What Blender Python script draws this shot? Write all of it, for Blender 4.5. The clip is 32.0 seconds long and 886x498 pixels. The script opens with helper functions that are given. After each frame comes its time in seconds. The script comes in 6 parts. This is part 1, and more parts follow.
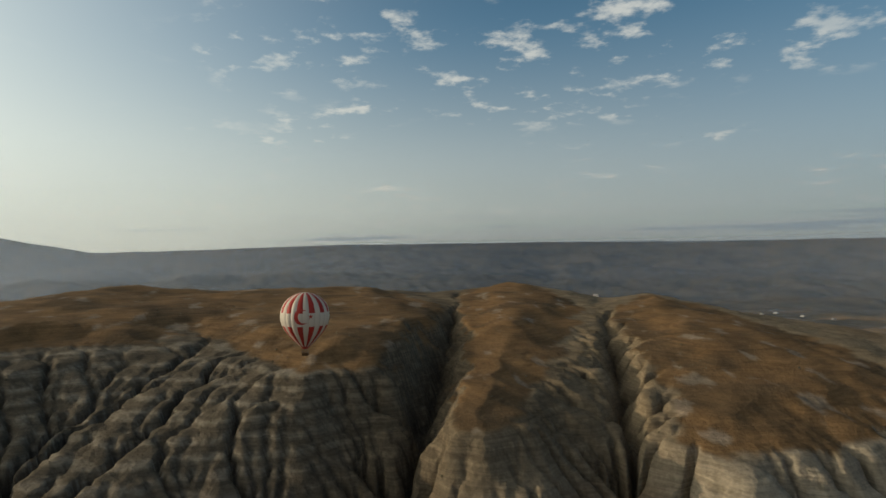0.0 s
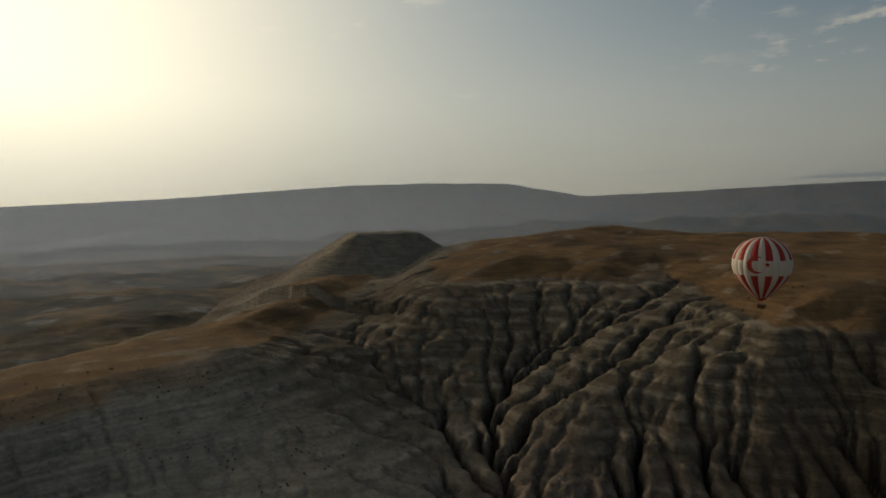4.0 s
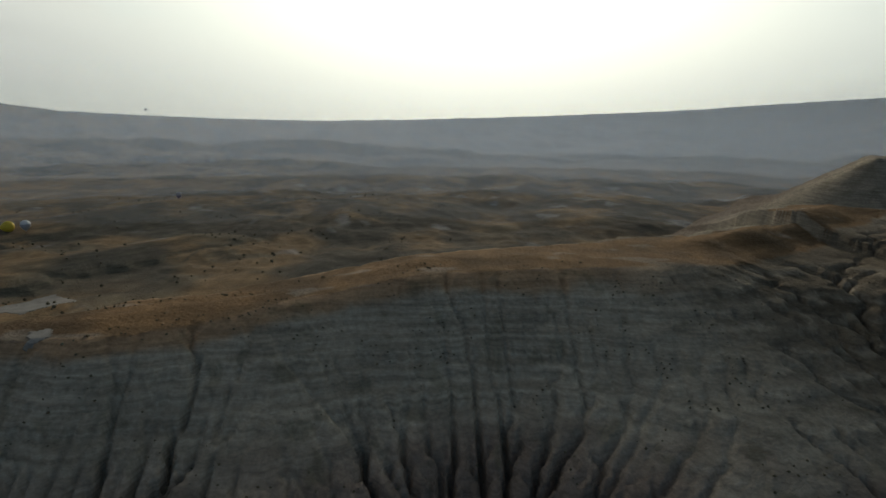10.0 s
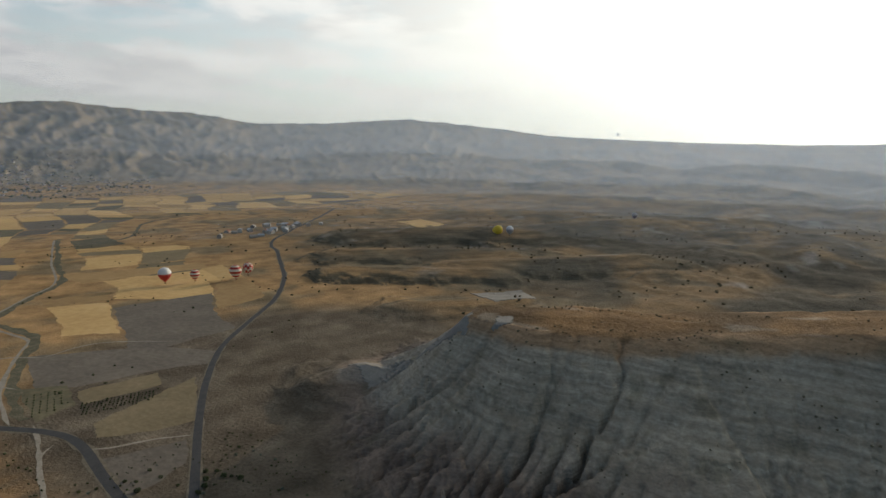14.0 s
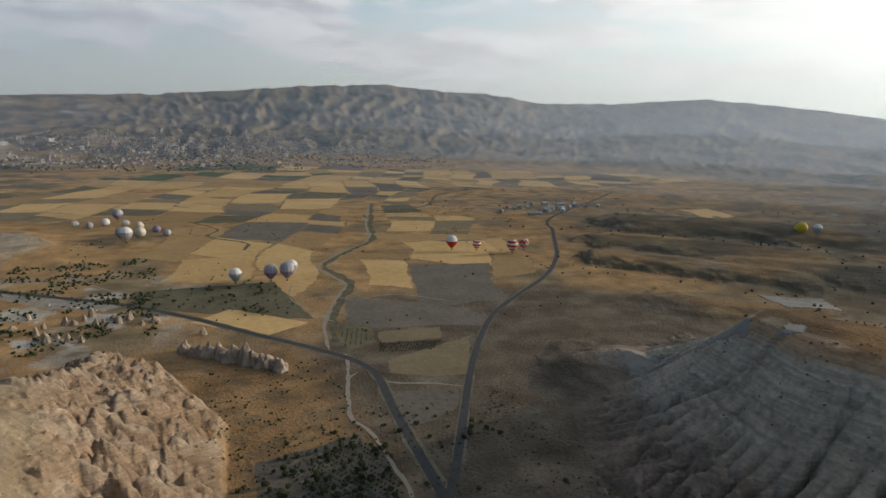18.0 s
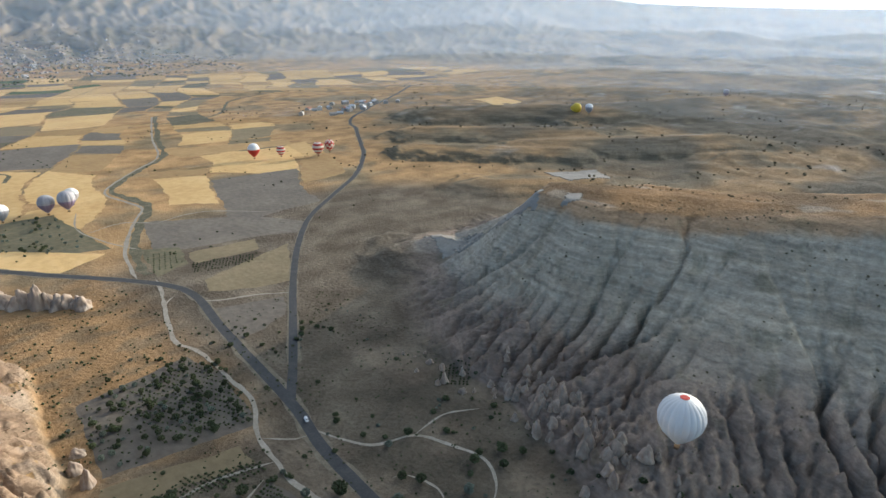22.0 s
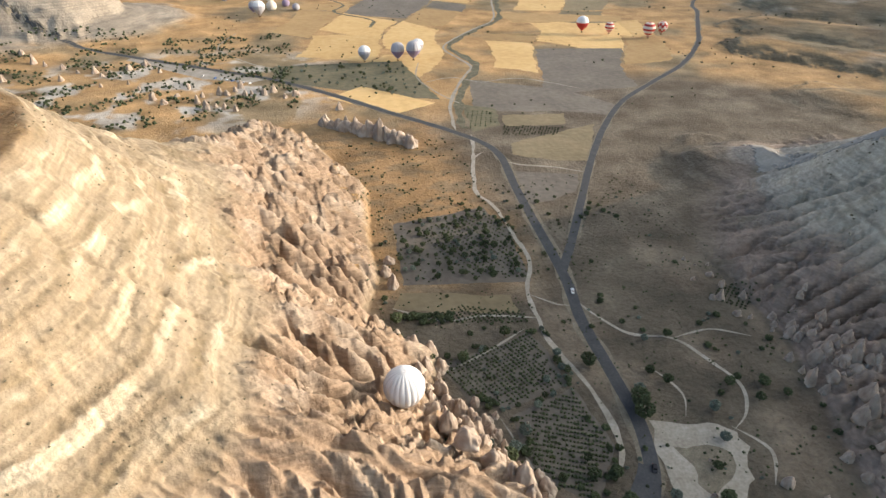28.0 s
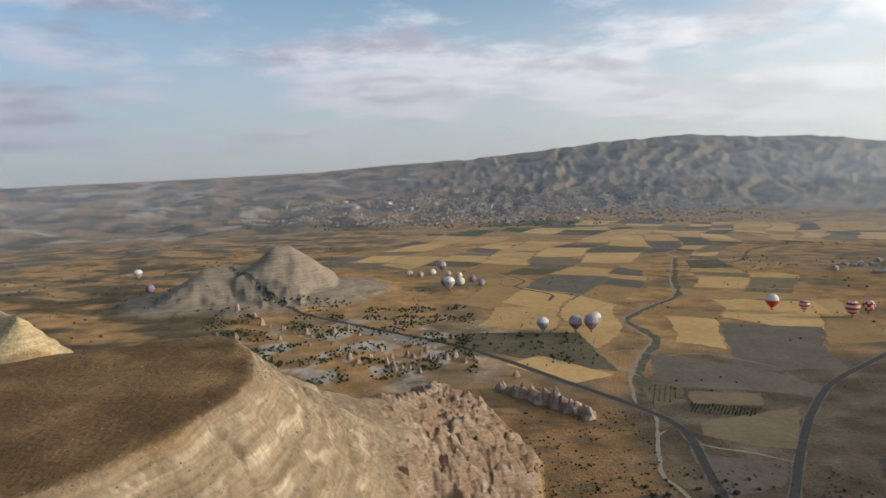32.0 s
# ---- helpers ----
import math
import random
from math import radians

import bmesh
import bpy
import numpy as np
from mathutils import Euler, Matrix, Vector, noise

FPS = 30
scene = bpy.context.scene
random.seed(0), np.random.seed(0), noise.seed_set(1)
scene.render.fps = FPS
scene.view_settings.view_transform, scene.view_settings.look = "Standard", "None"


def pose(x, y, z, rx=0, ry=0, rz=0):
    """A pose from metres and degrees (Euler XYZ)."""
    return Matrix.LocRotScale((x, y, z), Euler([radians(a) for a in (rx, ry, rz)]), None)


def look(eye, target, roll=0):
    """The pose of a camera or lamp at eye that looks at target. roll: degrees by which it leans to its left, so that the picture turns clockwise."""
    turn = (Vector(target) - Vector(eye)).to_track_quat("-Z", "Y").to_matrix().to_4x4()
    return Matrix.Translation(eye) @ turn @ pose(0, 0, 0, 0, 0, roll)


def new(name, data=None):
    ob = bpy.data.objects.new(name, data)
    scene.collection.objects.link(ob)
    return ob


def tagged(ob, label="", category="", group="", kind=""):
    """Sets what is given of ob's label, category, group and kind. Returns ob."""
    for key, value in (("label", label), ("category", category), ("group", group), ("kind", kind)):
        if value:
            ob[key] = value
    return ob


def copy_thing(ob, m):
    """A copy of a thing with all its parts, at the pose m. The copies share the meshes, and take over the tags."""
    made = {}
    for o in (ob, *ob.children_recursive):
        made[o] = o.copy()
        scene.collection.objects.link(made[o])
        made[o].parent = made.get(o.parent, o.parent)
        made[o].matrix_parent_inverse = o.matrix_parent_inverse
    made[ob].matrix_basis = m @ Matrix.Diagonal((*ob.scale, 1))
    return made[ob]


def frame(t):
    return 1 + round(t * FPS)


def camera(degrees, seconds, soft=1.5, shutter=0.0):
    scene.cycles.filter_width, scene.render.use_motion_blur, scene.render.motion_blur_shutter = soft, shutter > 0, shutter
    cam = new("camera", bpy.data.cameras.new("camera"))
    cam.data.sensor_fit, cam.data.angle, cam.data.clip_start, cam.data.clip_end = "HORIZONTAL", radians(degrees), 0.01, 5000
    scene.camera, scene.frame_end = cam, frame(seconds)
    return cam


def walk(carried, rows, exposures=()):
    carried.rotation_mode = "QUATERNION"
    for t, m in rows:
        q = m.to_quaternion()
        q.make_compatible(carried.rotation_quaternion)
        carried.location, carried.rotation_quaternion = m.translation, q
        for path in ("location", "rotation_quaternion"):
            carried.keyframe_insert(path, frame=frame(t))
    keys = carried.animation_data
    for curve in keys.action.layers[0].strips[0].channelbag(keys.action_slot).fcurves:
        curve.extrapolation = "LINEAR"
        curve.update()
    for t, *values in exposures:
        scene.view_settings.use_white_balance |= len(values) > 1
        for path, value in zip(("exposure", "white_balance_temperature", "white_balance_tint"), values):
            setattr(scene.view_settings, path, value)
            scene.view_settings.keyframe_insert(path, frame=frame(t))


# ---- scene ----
cam = camera(72.12, 32.0)
PATH = [
    (0.0, -0.0, -0.0, 200.0, 91.08, 0.74, 0.01),
    (0.5, 1.0, 1.2, 200.0, 91.99, 0.11, 5.28),
    (1.0, 2.0, 2.4, 199.9, 92.40, -1.32, 10.36),
    (1.5, 3.0, 3.6, 199.9, 91.98, -1.16, 15.59),
    (2.0, 3.9, 4.9, 199.8, 92.25, -0.57, 19.02),
    (2.5, 4.9, 6.1, 199.8, 90.61, 1.04, 26.65),
    (3.0, 5.9, 7.3, 199.7, 89.14, 0.12, 30.49),
    (3.5, 6.9, 8.5, 199.7, 86.81, 0.65, 36.10),
    (4.0, 7.9, 9.7, 199.7, 86.27, 1.00, 43.10),
    (4.5, 8.9, 10.9, 199.6, 86.52, 0.62, 47.34),
    (6.5, 12.8, 15.8, 199.4, 75.56, 0.24, 52.51),
    (7.0, 13.8, 17.0, 199.4, 71.22, -0.48, 54.59),
    (7.5, 14.8, 18.2, 199.3, 71.03, -0.77, 55.57),
    (8.0, 15.8, 19.4, 199.3, 71.44, -0.85, 59.52),
    (8.5, 16.6, 20.4, 199.4, 72.38, -0.56, 66.98),
    (9.0, 17.5, 21.3, 199.6, 76.37, -0.50, 73.68),
    (9.5, 18.4, 22.3, 199.7, 78.38, -0.45, 80.02),
    (10.0, 19.2, 23.2, 199.8, 78.37, -0.69, 87.53),
    (10.5, 20.1, 24.2, 200.0, 78.16, -0.34, 99.37),
    (11.0, 21.0, 25.1, 200.1, 77.75, -1.51, 113.39),
    (11.5, 21.8, 26.1, 200.2, 76.05, -1.45, 124.43),
    (12.0, 22.7, 27.0, 200.4, 75.28, 0.56, 128.45),
    (12.5, 23.6, 28.0, 200.5, 75.98, -1.52, 131.10),
    (13.0, 24.4, 28.9, 200.6, 75.75, -2.00, 131.08),
    (13.5, 25.3, 29.9, 200.8, 79.85, -0.93, 128.73),
    (15.5, 28.7, 33.6, 201.3, 79.20, -1.90, 132.95),
    (16.0, 29.6, 34.6, 201.4, 79.36, -2.07, 138.79),
    (16.5, 30.5, 35.6, 201.6, 81.33, -1.76, 141.32),
    (17.0, 31.4, 36.7, 201.8, 81.56, -1.49, 144.47),
    (17.5, 32.4, 37.7, 202.0, 80.47, -1.30, 145.75),
    (18.0, 33.3, 38.8, 202.2, 77.64, -1.50, 154.73),
    (18.5, 34.2, 39.8, 202.3, 77.70, 1.13, 153.67),
    (19.0, 35.1, 40.8, 202.5, 77.04, 1.49, 153.07),
    (19.5, 36.0, 41.9, 202.7, 78.84, 0.20, 152.49),
    (20.0, 36.9, 42.9, 202.9, 80.07, 0.24, 149.50),
    (20.5, 37.9, 44.0, 203.1, 75.67, -0.19, 143.60),
    (21.0, 38.8, 45.0, 203.3, 69.62, -1.84, 139.42),
    (21.5, 39.7, 46.1, 203.4, 70.53, -1.13, 138.93),
    (22.0, 40.6, 47.1, 203.6, 68.64, 0.03, 135.95),
    (22.5, 41.5, 48.1, 203.8, 64.64, -0.24, 131.88),
    (23.0, 42.4, 49.2, 204.0, 60.40, -0.10, 129.81),
    (23.5, 43.4, 50.2, 204.2, 56.44, -0.61, 128.48),
    (24.0, 44.3, 51.3, 204.4, 54.21, -0.48, 130.17),
    (24.5, 44.8, 51.7, 204.4, 53.97, -1.09, 132.68),
    (25.0, 45.2, 52.2, 204.5, 52.74, -1.75, 140.65),
    (25.5, 45.7, 52.7, 204.5, 53.28, -1.73, 145.82),
    (27.5, 47.6, 54.5, 204.7, 55.56, -1.55, 161.54),
    (28.0, 48.1, 55.0, 204.7, 57.73, -0.54, 165.71),
    (28.5, 48.6, 55.4, 204.8, 61.81, -0.00, 168.47),
    (29.0, 49.1, 55.9, 204.8, 67.46, 0.02, 171.37),
    (29.5, 49.6, 56.3, 204.9, 72.56, -0.71, 173.07),
    (30.0, 50.0, 56.8, 204.9, 76.97, -0.43, 174.89),
    (30.5, 50.5, 57.3, 205.0, 79.98, 0.30, 175.72),
    (31.0, 51.0, 57.7, 205.0, 81.42, 0.47, 176.91),
    (31.5, 51.5, 58.2, 205.1, 82.01, 1.77, 179.50),
    (32.0, 51.9, 58.6, 205.1, 82.81, 1.88, 181.64),
]
EXPOSURES = [(0.0, -1.05, 6350, 3), (1.0, -1.05, 6450, 5), (2.0, -1.35, 6550, 6), (3.0, -1.65, 6650, 6), (4.0, -1.85, 6750, 6), (5.5, -1.8, 6300, 5), (6.5, -1.7, 6200, 5), (7.0, 0.0, 6100, 5),
             (8.0, 0.6, 6000, 4), (9.0, 0.15, 5900, 4), (10.0, -1.5, 6000, 3), (11.0, -1.65, 6100, 5), (12.0, -0.55, 6100, 6), (13.0, -0.5, 6000, 6), (15.5, -1.25, 6200, 7), (17.0, -1.1, 5950, 8),
             (18.0, -0.75, 5900, 7), (19.0, -0.4, 5850, 8), (20.0, -0.75, 5750, 8), (21.0, -0.1, 5500, 7), (22.0, 0.4, 5500, 6), (23.0, 1.07, 5250, 5), (24.0, 1.44, 5350, 5), (25.5, 1.24, 5550, 6),
             (27.5, 0.72, 5850, 9), (29.0, 0.55, 6000, 11), (30.0, -0.12, 5950, 10), (31.0, -0.42, 5950, 10), (32.0, -0.52, 5950, 10)]
walk(cam, [(t, pose(*p)) for t, *p in PATH], EXPOSURES)

# ---- light ----
SUN_AZ, SUN_EL = radians(84), radians(13.5)
SUN = Vector((-math.sin(SUN_AZ) * math.cos(SUN_EL), math.cos(SUN_AZ) * math.cos(SUN_EL), math.sin(SUN_EL)))
world = bpy.data.worlds.new("morning_sky")
scene.world = world
world.use_nodes = True
wn, wl = world.node_tree.nodes, world.node_tree.links
wn.clear()


def wnode(kind, **inputs):
    n = wn.new(kind)
    for key, value in inputs.items():
        n.inputs[key].default_value = value
    return n


def wmath(op, a, b=0.0, clamp=False):
    n = wn.new("ShaderNodeMath")
    n.operation, n.use_clamp = op, clamp
    for i, v in enumerate((a, b)):
        if isinstance(v, (int, float)):
            n.inputs[i].default_value = v
        else:
            wl.new(v, n.inputs[i])
    return n.outputs[0]


def wramp(value, low, high):
    n = wn.new("ShaderNodeMapRange")
    n.interpolation_type = "SMOOTHSTEP"
    n.inputs["From Min"].default_value, n.inputs["From Max"].default_value = low, high
    wl.new(value, n.inputs["Value"])
    return n.outputs[0]


def wmix(fac, a, b):
    n = wn.new("ShaderNodeMix")
    n.data_type = "RGBA"
    for sock, v in ((n.inputs[0], fac), (n.inputs[6], a), (n.inputs[7], b)):
        if isinstance(v, (int, float, tuple)):
            sock.default_value = v
        else:
            wl.new(v, sock)
    return n.outputs[2]


sky = wn.new("ShaderNodeTexSky")
sky.sky_type = "NISHITA"
sky.sun_disc = False
sky.sun_elevation, sky.sun_rotation = SUN_EL, -SUN_AZ
sky.altitude, sky.air_density, sky.dust_density = 1000, 1.1, 0.6
coord = wn.new("ShaderNodeTexCoord")
sep = wn.new("ShaderNodeSeparateXYZ")
wl.new(coord.outputs["Generated"], sep.inputs[0])
up = wmath("MAXIMUM", sep.outputs["Z"], 0.0)
lift = wmath("ADD", up, 0.13)
plane = wn.new("ShaderNodeCombineXYZ")
wl.new(wmath("DIVIDE", sep.outputs["X"], lift), plane.inputs[0])
wl.new(wmath("DIVIDE", sep.outputs["Y"], lift), plane.inputs[1])


def cloud_noise(scale, detail, offset):
    shift = wn.new("ShaderNodeVectorMath")
    shift.operation = "ADD"
    shift.inputs[1].default_value = (offset, offset * 0.7, offset)
    wl.new(plane.outputs[0], shift.inputs[0])
    n = wnode("ShaderNodeTexNoise", Scale=scale, Detail=detail, Roughness=0.58)
    wl.new(shift.outputs[0], n.inputs["Vector"])
    return n.outputs["Fac"]


# small broken clouds high up to the north, a thicker layer low in the south
south = wramp(sep.outputs["Y"], 0.0, -0.75)
tufts = wmath("MULTIPLY", wramp(cloud_noise(6.4, 6, 2.0), 0.52, 0.70), wramp(cloud_noise(0.8, 3, 5.0), 0.47, 0.60))
deck = wramp(cloud_noise(0.95, 9, 9.0), 0.40, 0.55)
cover_sky = wmath("MAXIMUM", wmath("MULTIPLY", tufts, 0.58), wmath("MULTIPLY", deck, south))
cover_sky = wmath("MULTIPLY", wmath("MULTIPLY", cover_sky, wramp(up, 0.02, 0.07)), wramp(up, 0.70, 0.45))
aim = wn.new("ShaderNodeVectorMath")
aim.operation = "DOT_PRODUCT"
aim.inputs[1].default_value = SUN
wl.new(coord.outputs["Generated"], aim.inputs[0])
sunward = wmath("MULTIPLY", wmath("ADD", aim.outputs["Value"], 1.0), 0.5)
shade = wramp(cloud_noise(1.6, 6, 13.0), 0.42, 0.62)
lit = wmix(sunward, (6.0, 6.4, 7.6, 1), (12.5, 12.0, 11.6, 1))
bright = wmix(shade, lit, wmix(sunward, (2.6, 2.9, 4.2, 1), (5.4, 5.5, 6.2, 1)))
bright = wmix(south, (15.0, 13.8, 12.2, 1), bright)
# the clear air is brighter and bluer towards the horizon than overhead
tone = wn.new("ShaderNodeVectorMath")
tone.operation = "MULTIPLY"
wl.new(sky.outputs[0], tone.inputs[0])
wl.new(wmix(wramp(up, 0.75, 0.35), (0.60, 0.62, 0.68, 1), (1.16, 1.5, 1.6, 1)), tone.inputs[1])
colour = wmix(cover_sky, tone.outputs[0], bright)
# morning haze low over the horizon
low = wmath("MULTIPLY", wramp(up, 0.40, 0.0), 0.80)
colour = wmix(low, colour, wmix(sunward, (2.9, 3.0, 4.0, 1), (13.5, 12.2, 10.2, 1)))
# thin dark bars of cloud low in the north
bar_at = wn.new("ShaderNodeVectorMath")
bar_at.operation = "MULTIPLY"
bar_at.inputs[1].default_value = (3.0, 3.0, 75.0)
wl.new(coord.outputs["Generated"], bar_at.inputs[0])
bar_noise = wnode("ShaderNodeTexNoise", Scale=1.0, Detail=4.0, Roughness=0.5)
wl.new(bar_at.outputs[0], bar_noise.inputs["Vector"])
bars = wmath("MULTIPLY", wramp(bar_noise.outputs["Fac"], 0.56, 0.68), wmath("MULTIPLY", wramp(up, 0.015, 0.03), wramp(up, 0.085, 0.05)))
colour = wmix(wmath("MULTIPLY", bars, wmath("MULTIPLY", wramp(sep.outputs["Y"], 0.3, 0.8), 0.7)), colour, (3.6, 4.2, 4.8, 1))
# glare of the hazy air round the sun
glare = wmath("POWER", wmath("MAXIMUM", aim.outputs["Value"], 0.0), 11.0)
wide = wmath("POWER", wmath("MAXIMUM", aim.outputs["Value"], 0.0), 2.4)
colour = wmix(wmath("MULTIPLY", wide, 0.74), colour, (20, 18.7, 16.0, 1))
colour = wmix(wmath("MULTIPLY", glare, 0.85), colour, (42, 38, 30, 1))
bg = wnode("ShaderNodeBackground", Strength=0.125)
wo = wn.new("ShaderNodeOutputWorld")
wl.new(colour, bg.inputs["Color"])
wl.new(bg.outputs[0], wo.inputs["Surface"])

sun_data = bpy.data.lights.new("sun", "SUN")
sun_data.energy, sun_data.angle, sun_data.color = 4.6, radians(0.6), (1.0, 0.80, 0.585)
sun = new("sun", sun_data)
sun.matrix_world = look(SUN * 100, (0, 0, 0))

# ---- land form ----
PERM = np.random.RandomState(7).permutation(4096)
GRAD = np.random.RandomState(8).rand(4096) * 2 * math.pi
GX, GY = np.cos(GRAD).astype(np.float32), np.sin(GRAD).astype(np.float32)
PERM = PERM.astype(np.int32)


def gnoise(x, y, seed=0):
    """Gradient noise, about -0.7 to 0.7."""
    x, y = np.asarray(x, np.float32), np.asarray(y, np.float32)
    x0, y0 = np.floor(x), np.floor(y)
    xi, yi = x0.astype(np.int32), y0.astype(np.int32)
    fx, fy = x - x0, y - y0
    ux, uy = fx * fx * fx * (fx * (fx * 6 - 15) + 10), fy * fy * fy * (fy * (fy * 6 - 15) + 10)
    rows = (PERM[(xi + seed * 57) & 4095], PERM[(xi + 1 + seed * 57) & 4095])

    def corner(dx, dy):
        i = PERM[(rows[dx] + yi + dy) & 4095]
        return GX[i] * (fx - dx) + GY[i] * (fy - dy)
    a, b = corner(0, 0), corner(1, 0)
    c, d = corner(0, 1), corner(1, 1)
    return (a + (b - a) * ux) * (1 - uy) + (c + (d - c) * ux) * uy


def fbm(x, y, octaves=4, seed=0):
    total, amp = 0, 1.0
    for i in range(octaves):
        total = total + amp * gnoise(x * 2 ** i, y * 2 ** i, seed + i)
        amp *= 0.5
    return total


def ridged(x, y, octaves=3, seed=0):
    """Sharp crests at 1, rounded gullies at 0."""
    total, amp = 0, 1.0
    for i in range(octaves):
        total = total + amp * (1 - np.abs(gnoise(x * 2 ** i, y * 2 ** i, seed + i)) * 2)
        amp *= 0.5
    return total / 1.75


def smooth(a, b, x):
    t = np.clip((x - a) / (b - a), 0, 1)
    return t * t * (3 - 2 * t)


def outline(poly, x, y):
    """Signed distance (inside positive) and arc length of the nearest boundary point."""
    x, y = np.asarray(x, np.float32), np.asarray(y, np.float32)
    best = np.full(x.shape, 1e9, np.float32)
    arc = np.zeros(x.shape, np.float32)
    inside = np.zeros(x.shape, bool)
    run = 0.0
    n = len(poly)
    for i in range(n):
        (ax, ay), (bx, by) = poly[i], poly[(i + 1) % n]
        ex, ey = bx - ax, by - ay
        length = math.hypot(ex, ey)
        t = np.clip(((x - ax) * ex + (y - ay) * ey) / length ** 2, 0, 1)
        d = np.hypot(x - ax - t * ex, y - ay - t * ey)
        near = d < best
        best = np.where(near, d, best)
        arc = np.where(near, run + t * length, arc)
        run += length
        if ay != by:
            cross = ((ay > y) != (by > y)) & (x < (bx - ax) * (y - ay) / (by - ay) + ax)
            inside ^= cross
    return np.where(inside, best, -best), arc


# Feet and flat tops of the hills, in plan.
FOOT_WEST = [(-300, -372), (-218, -281), (-186, -221), (-184, -179), (-186, -136), (-170, -97), (-155, -65), (-150, -46), (-172, -8), (-206, 48), (-192, 50), (-150, 12), (-126, -26), (-106, -42),
             (-92, -22), (-84, 20), (-84, 80), (-88, 160), (-85, 250), (-60, 330), (-30, 395),
             (22, 262), (72, 300), (116, 390), (112, 290), (165, 248), (250, 310),
             (360, 350), (520, 480), (620, 800), (520, 1400), (100, 1750), (-500, 1600), (-900, 1150), (-1050, 700), (-900, 420),
             (-700, 60), (-600, -120), (-520, -280), (-430, -380)]
# Each top: its height by northing, and its rim.
TOPS = [
    (((-230, -110, 30, 600), (76, 80, 99, 100)),
     [(-318, -222), (-312, -165), (-335, -110), (-368, -40), (-388, 30), (-397, 100), (-402, 170), (-425, 250), (-470, 320),
      (-560, 470), (-640, 560), (-700, 500), (-600, 330), (-500, 180), (-462, 60), (-430, -60), (-390, -170), (-350, -232)]),
    (((480, 640, 900, 1250), (121, 132, 142, 152)),
     [(8, 860), (0, 712), (-20, 560), (-50, 515), (-112, 482), (-154, 526), (-214, 597), (-300, 690), (-275, 600), (-378, 574),
      (-430, 475), (-530, 560), (-640, 800), (-600, 1050), (-280, 1240), (-110, 1220)]),
    (((390, 520, 780, 1190), (97, 108, 128, 150)),
     [(30, 1160), (22, 842), (8, 617), (-2, 488), (2, 425), (22, 392), (40, 398), (52, 425), (80, 508), (130, 649), (210, 920),
      (200, 1480), (80, 1300)]),
    (((385, 480, 640, 900, 1200), (80, 98, 117, 134, 143)),
     [(245, 900), (204, 642), (172, 451), (160, 410), (180, 385), (196, 398), (238, 388), (320, 425), (410, 560),
      (390, 806), (390, 1160)]),
]
FOOT_EAST = [(70, -500), (31, -452), (-2, -348), (8, -270), (8, -236), (22, -202), (-8, -158), (2, -128), (-14, -108), (-34, -76), (-24, -48),
             (25, -20), (90, 25), (190, 40), (330, 10), (430, -100), (430, -240), (340, -330), (240, -370), (150, -420), (110, -480)]
TOP_EAST = [(195, -62), (158, -92), (144, -122), (138, -158), (142, -195), (156, -222), (177, -245), (213, -238), (262, -205),
            (330, -150), (300, -60), (250, -45)]
# The skyline: elevation in degrees by azimuth (counted from +y towards -x).
SKYLINE = [(-40, 0.9), (-11, 1.2), (10, 1.1), (18, 0.85), (30, 0.55), (37, 1.75), (45, 1.95), (52, 1.85), (58, 1.55), (67, 0.95), (79, 0.4), (90, 0.0),
           (98, -0.2), (106, -0.15), (112, 0.0), (119, 0.25), (125, 0.95), (132, 1.5), (140, 1.0), (146, 0.95), (150, 1.65), (160, 2.3), (166, 2.05), (170, 1.7),
           (175, 1.15), (181, 0.75), (188, 0.45), (194, 0.05), (206, -0.2), (218, -0.4), (250, -0.2), (320, 0.9)]


def plateau_heights(x, y):
    foot, along = outline(FOOT_WEST, x, y)
    rim = np.full(x.shape, -1e9)
    wsum, top = 1e-9, 0.0
    for (at, z), poly in TOPS:
        s, _ = outline(poly, x, y)
        w = np.exp(np.clip(s, -400, 60) / 25)
        wsum, top = wsum + w, top + w * (np.interp(y, at, z) + 0.045 * np.clip(-x - 250, 0, 400) * (y > 420))
        rim = np.maximum(rim, s)
    return foot, along, rim, top / wsum


MESA = [(-742, 610), (-706, 712), (-786, 758), (-832, 668)]
CANYONS = [[(-34, 330), (-28, 400), (-8, 560), (14, 820), (30, 1150)], [(100, 300), (122, 410), (162, 560), (230, 860), (260, 1150)]]


def canyon(line, x, y):
    """Distance from a canyon's line, and the way along it."""
    best, way, run = np.full(x.shape, 1e9), np.zeros(x.shape), 0.0
    for (ax, ay), (bx, by) in zip(line, line[1:]):
        ex, ey = bx - ax, by - ay
        length = math.hypot(ex, ey)
        t = np.clip(((x - ax) * ex + (y - ay) * ey) / length ** 2, 0, 1)
        d = np.hypot(x - ax - t * ex, y - ay - t * ey)
        way = np.where(d < best, run + t * length, way)
        best = np.minimum(best, d)
        run += length
    return best, way


def strata(z, x, y, step, depth):
    """Ledges that follow the beds of the rock."""
    zz = z / step + 0.35 * gnoise(x / 90, y / 90, 31) + 0.45 * fbm(x / 34, y / 34, 3, 33) * np.minimum(1, 4 / step)
    return depth * np.clip(0.75 + 1.6 * gnoise(x / 46 + z / 30, y / 46, 34), 0.1, 1.5) * (smooth(0.55, 0.95, zz - np.floor(zz)) - (zz - np.floor(zz)))


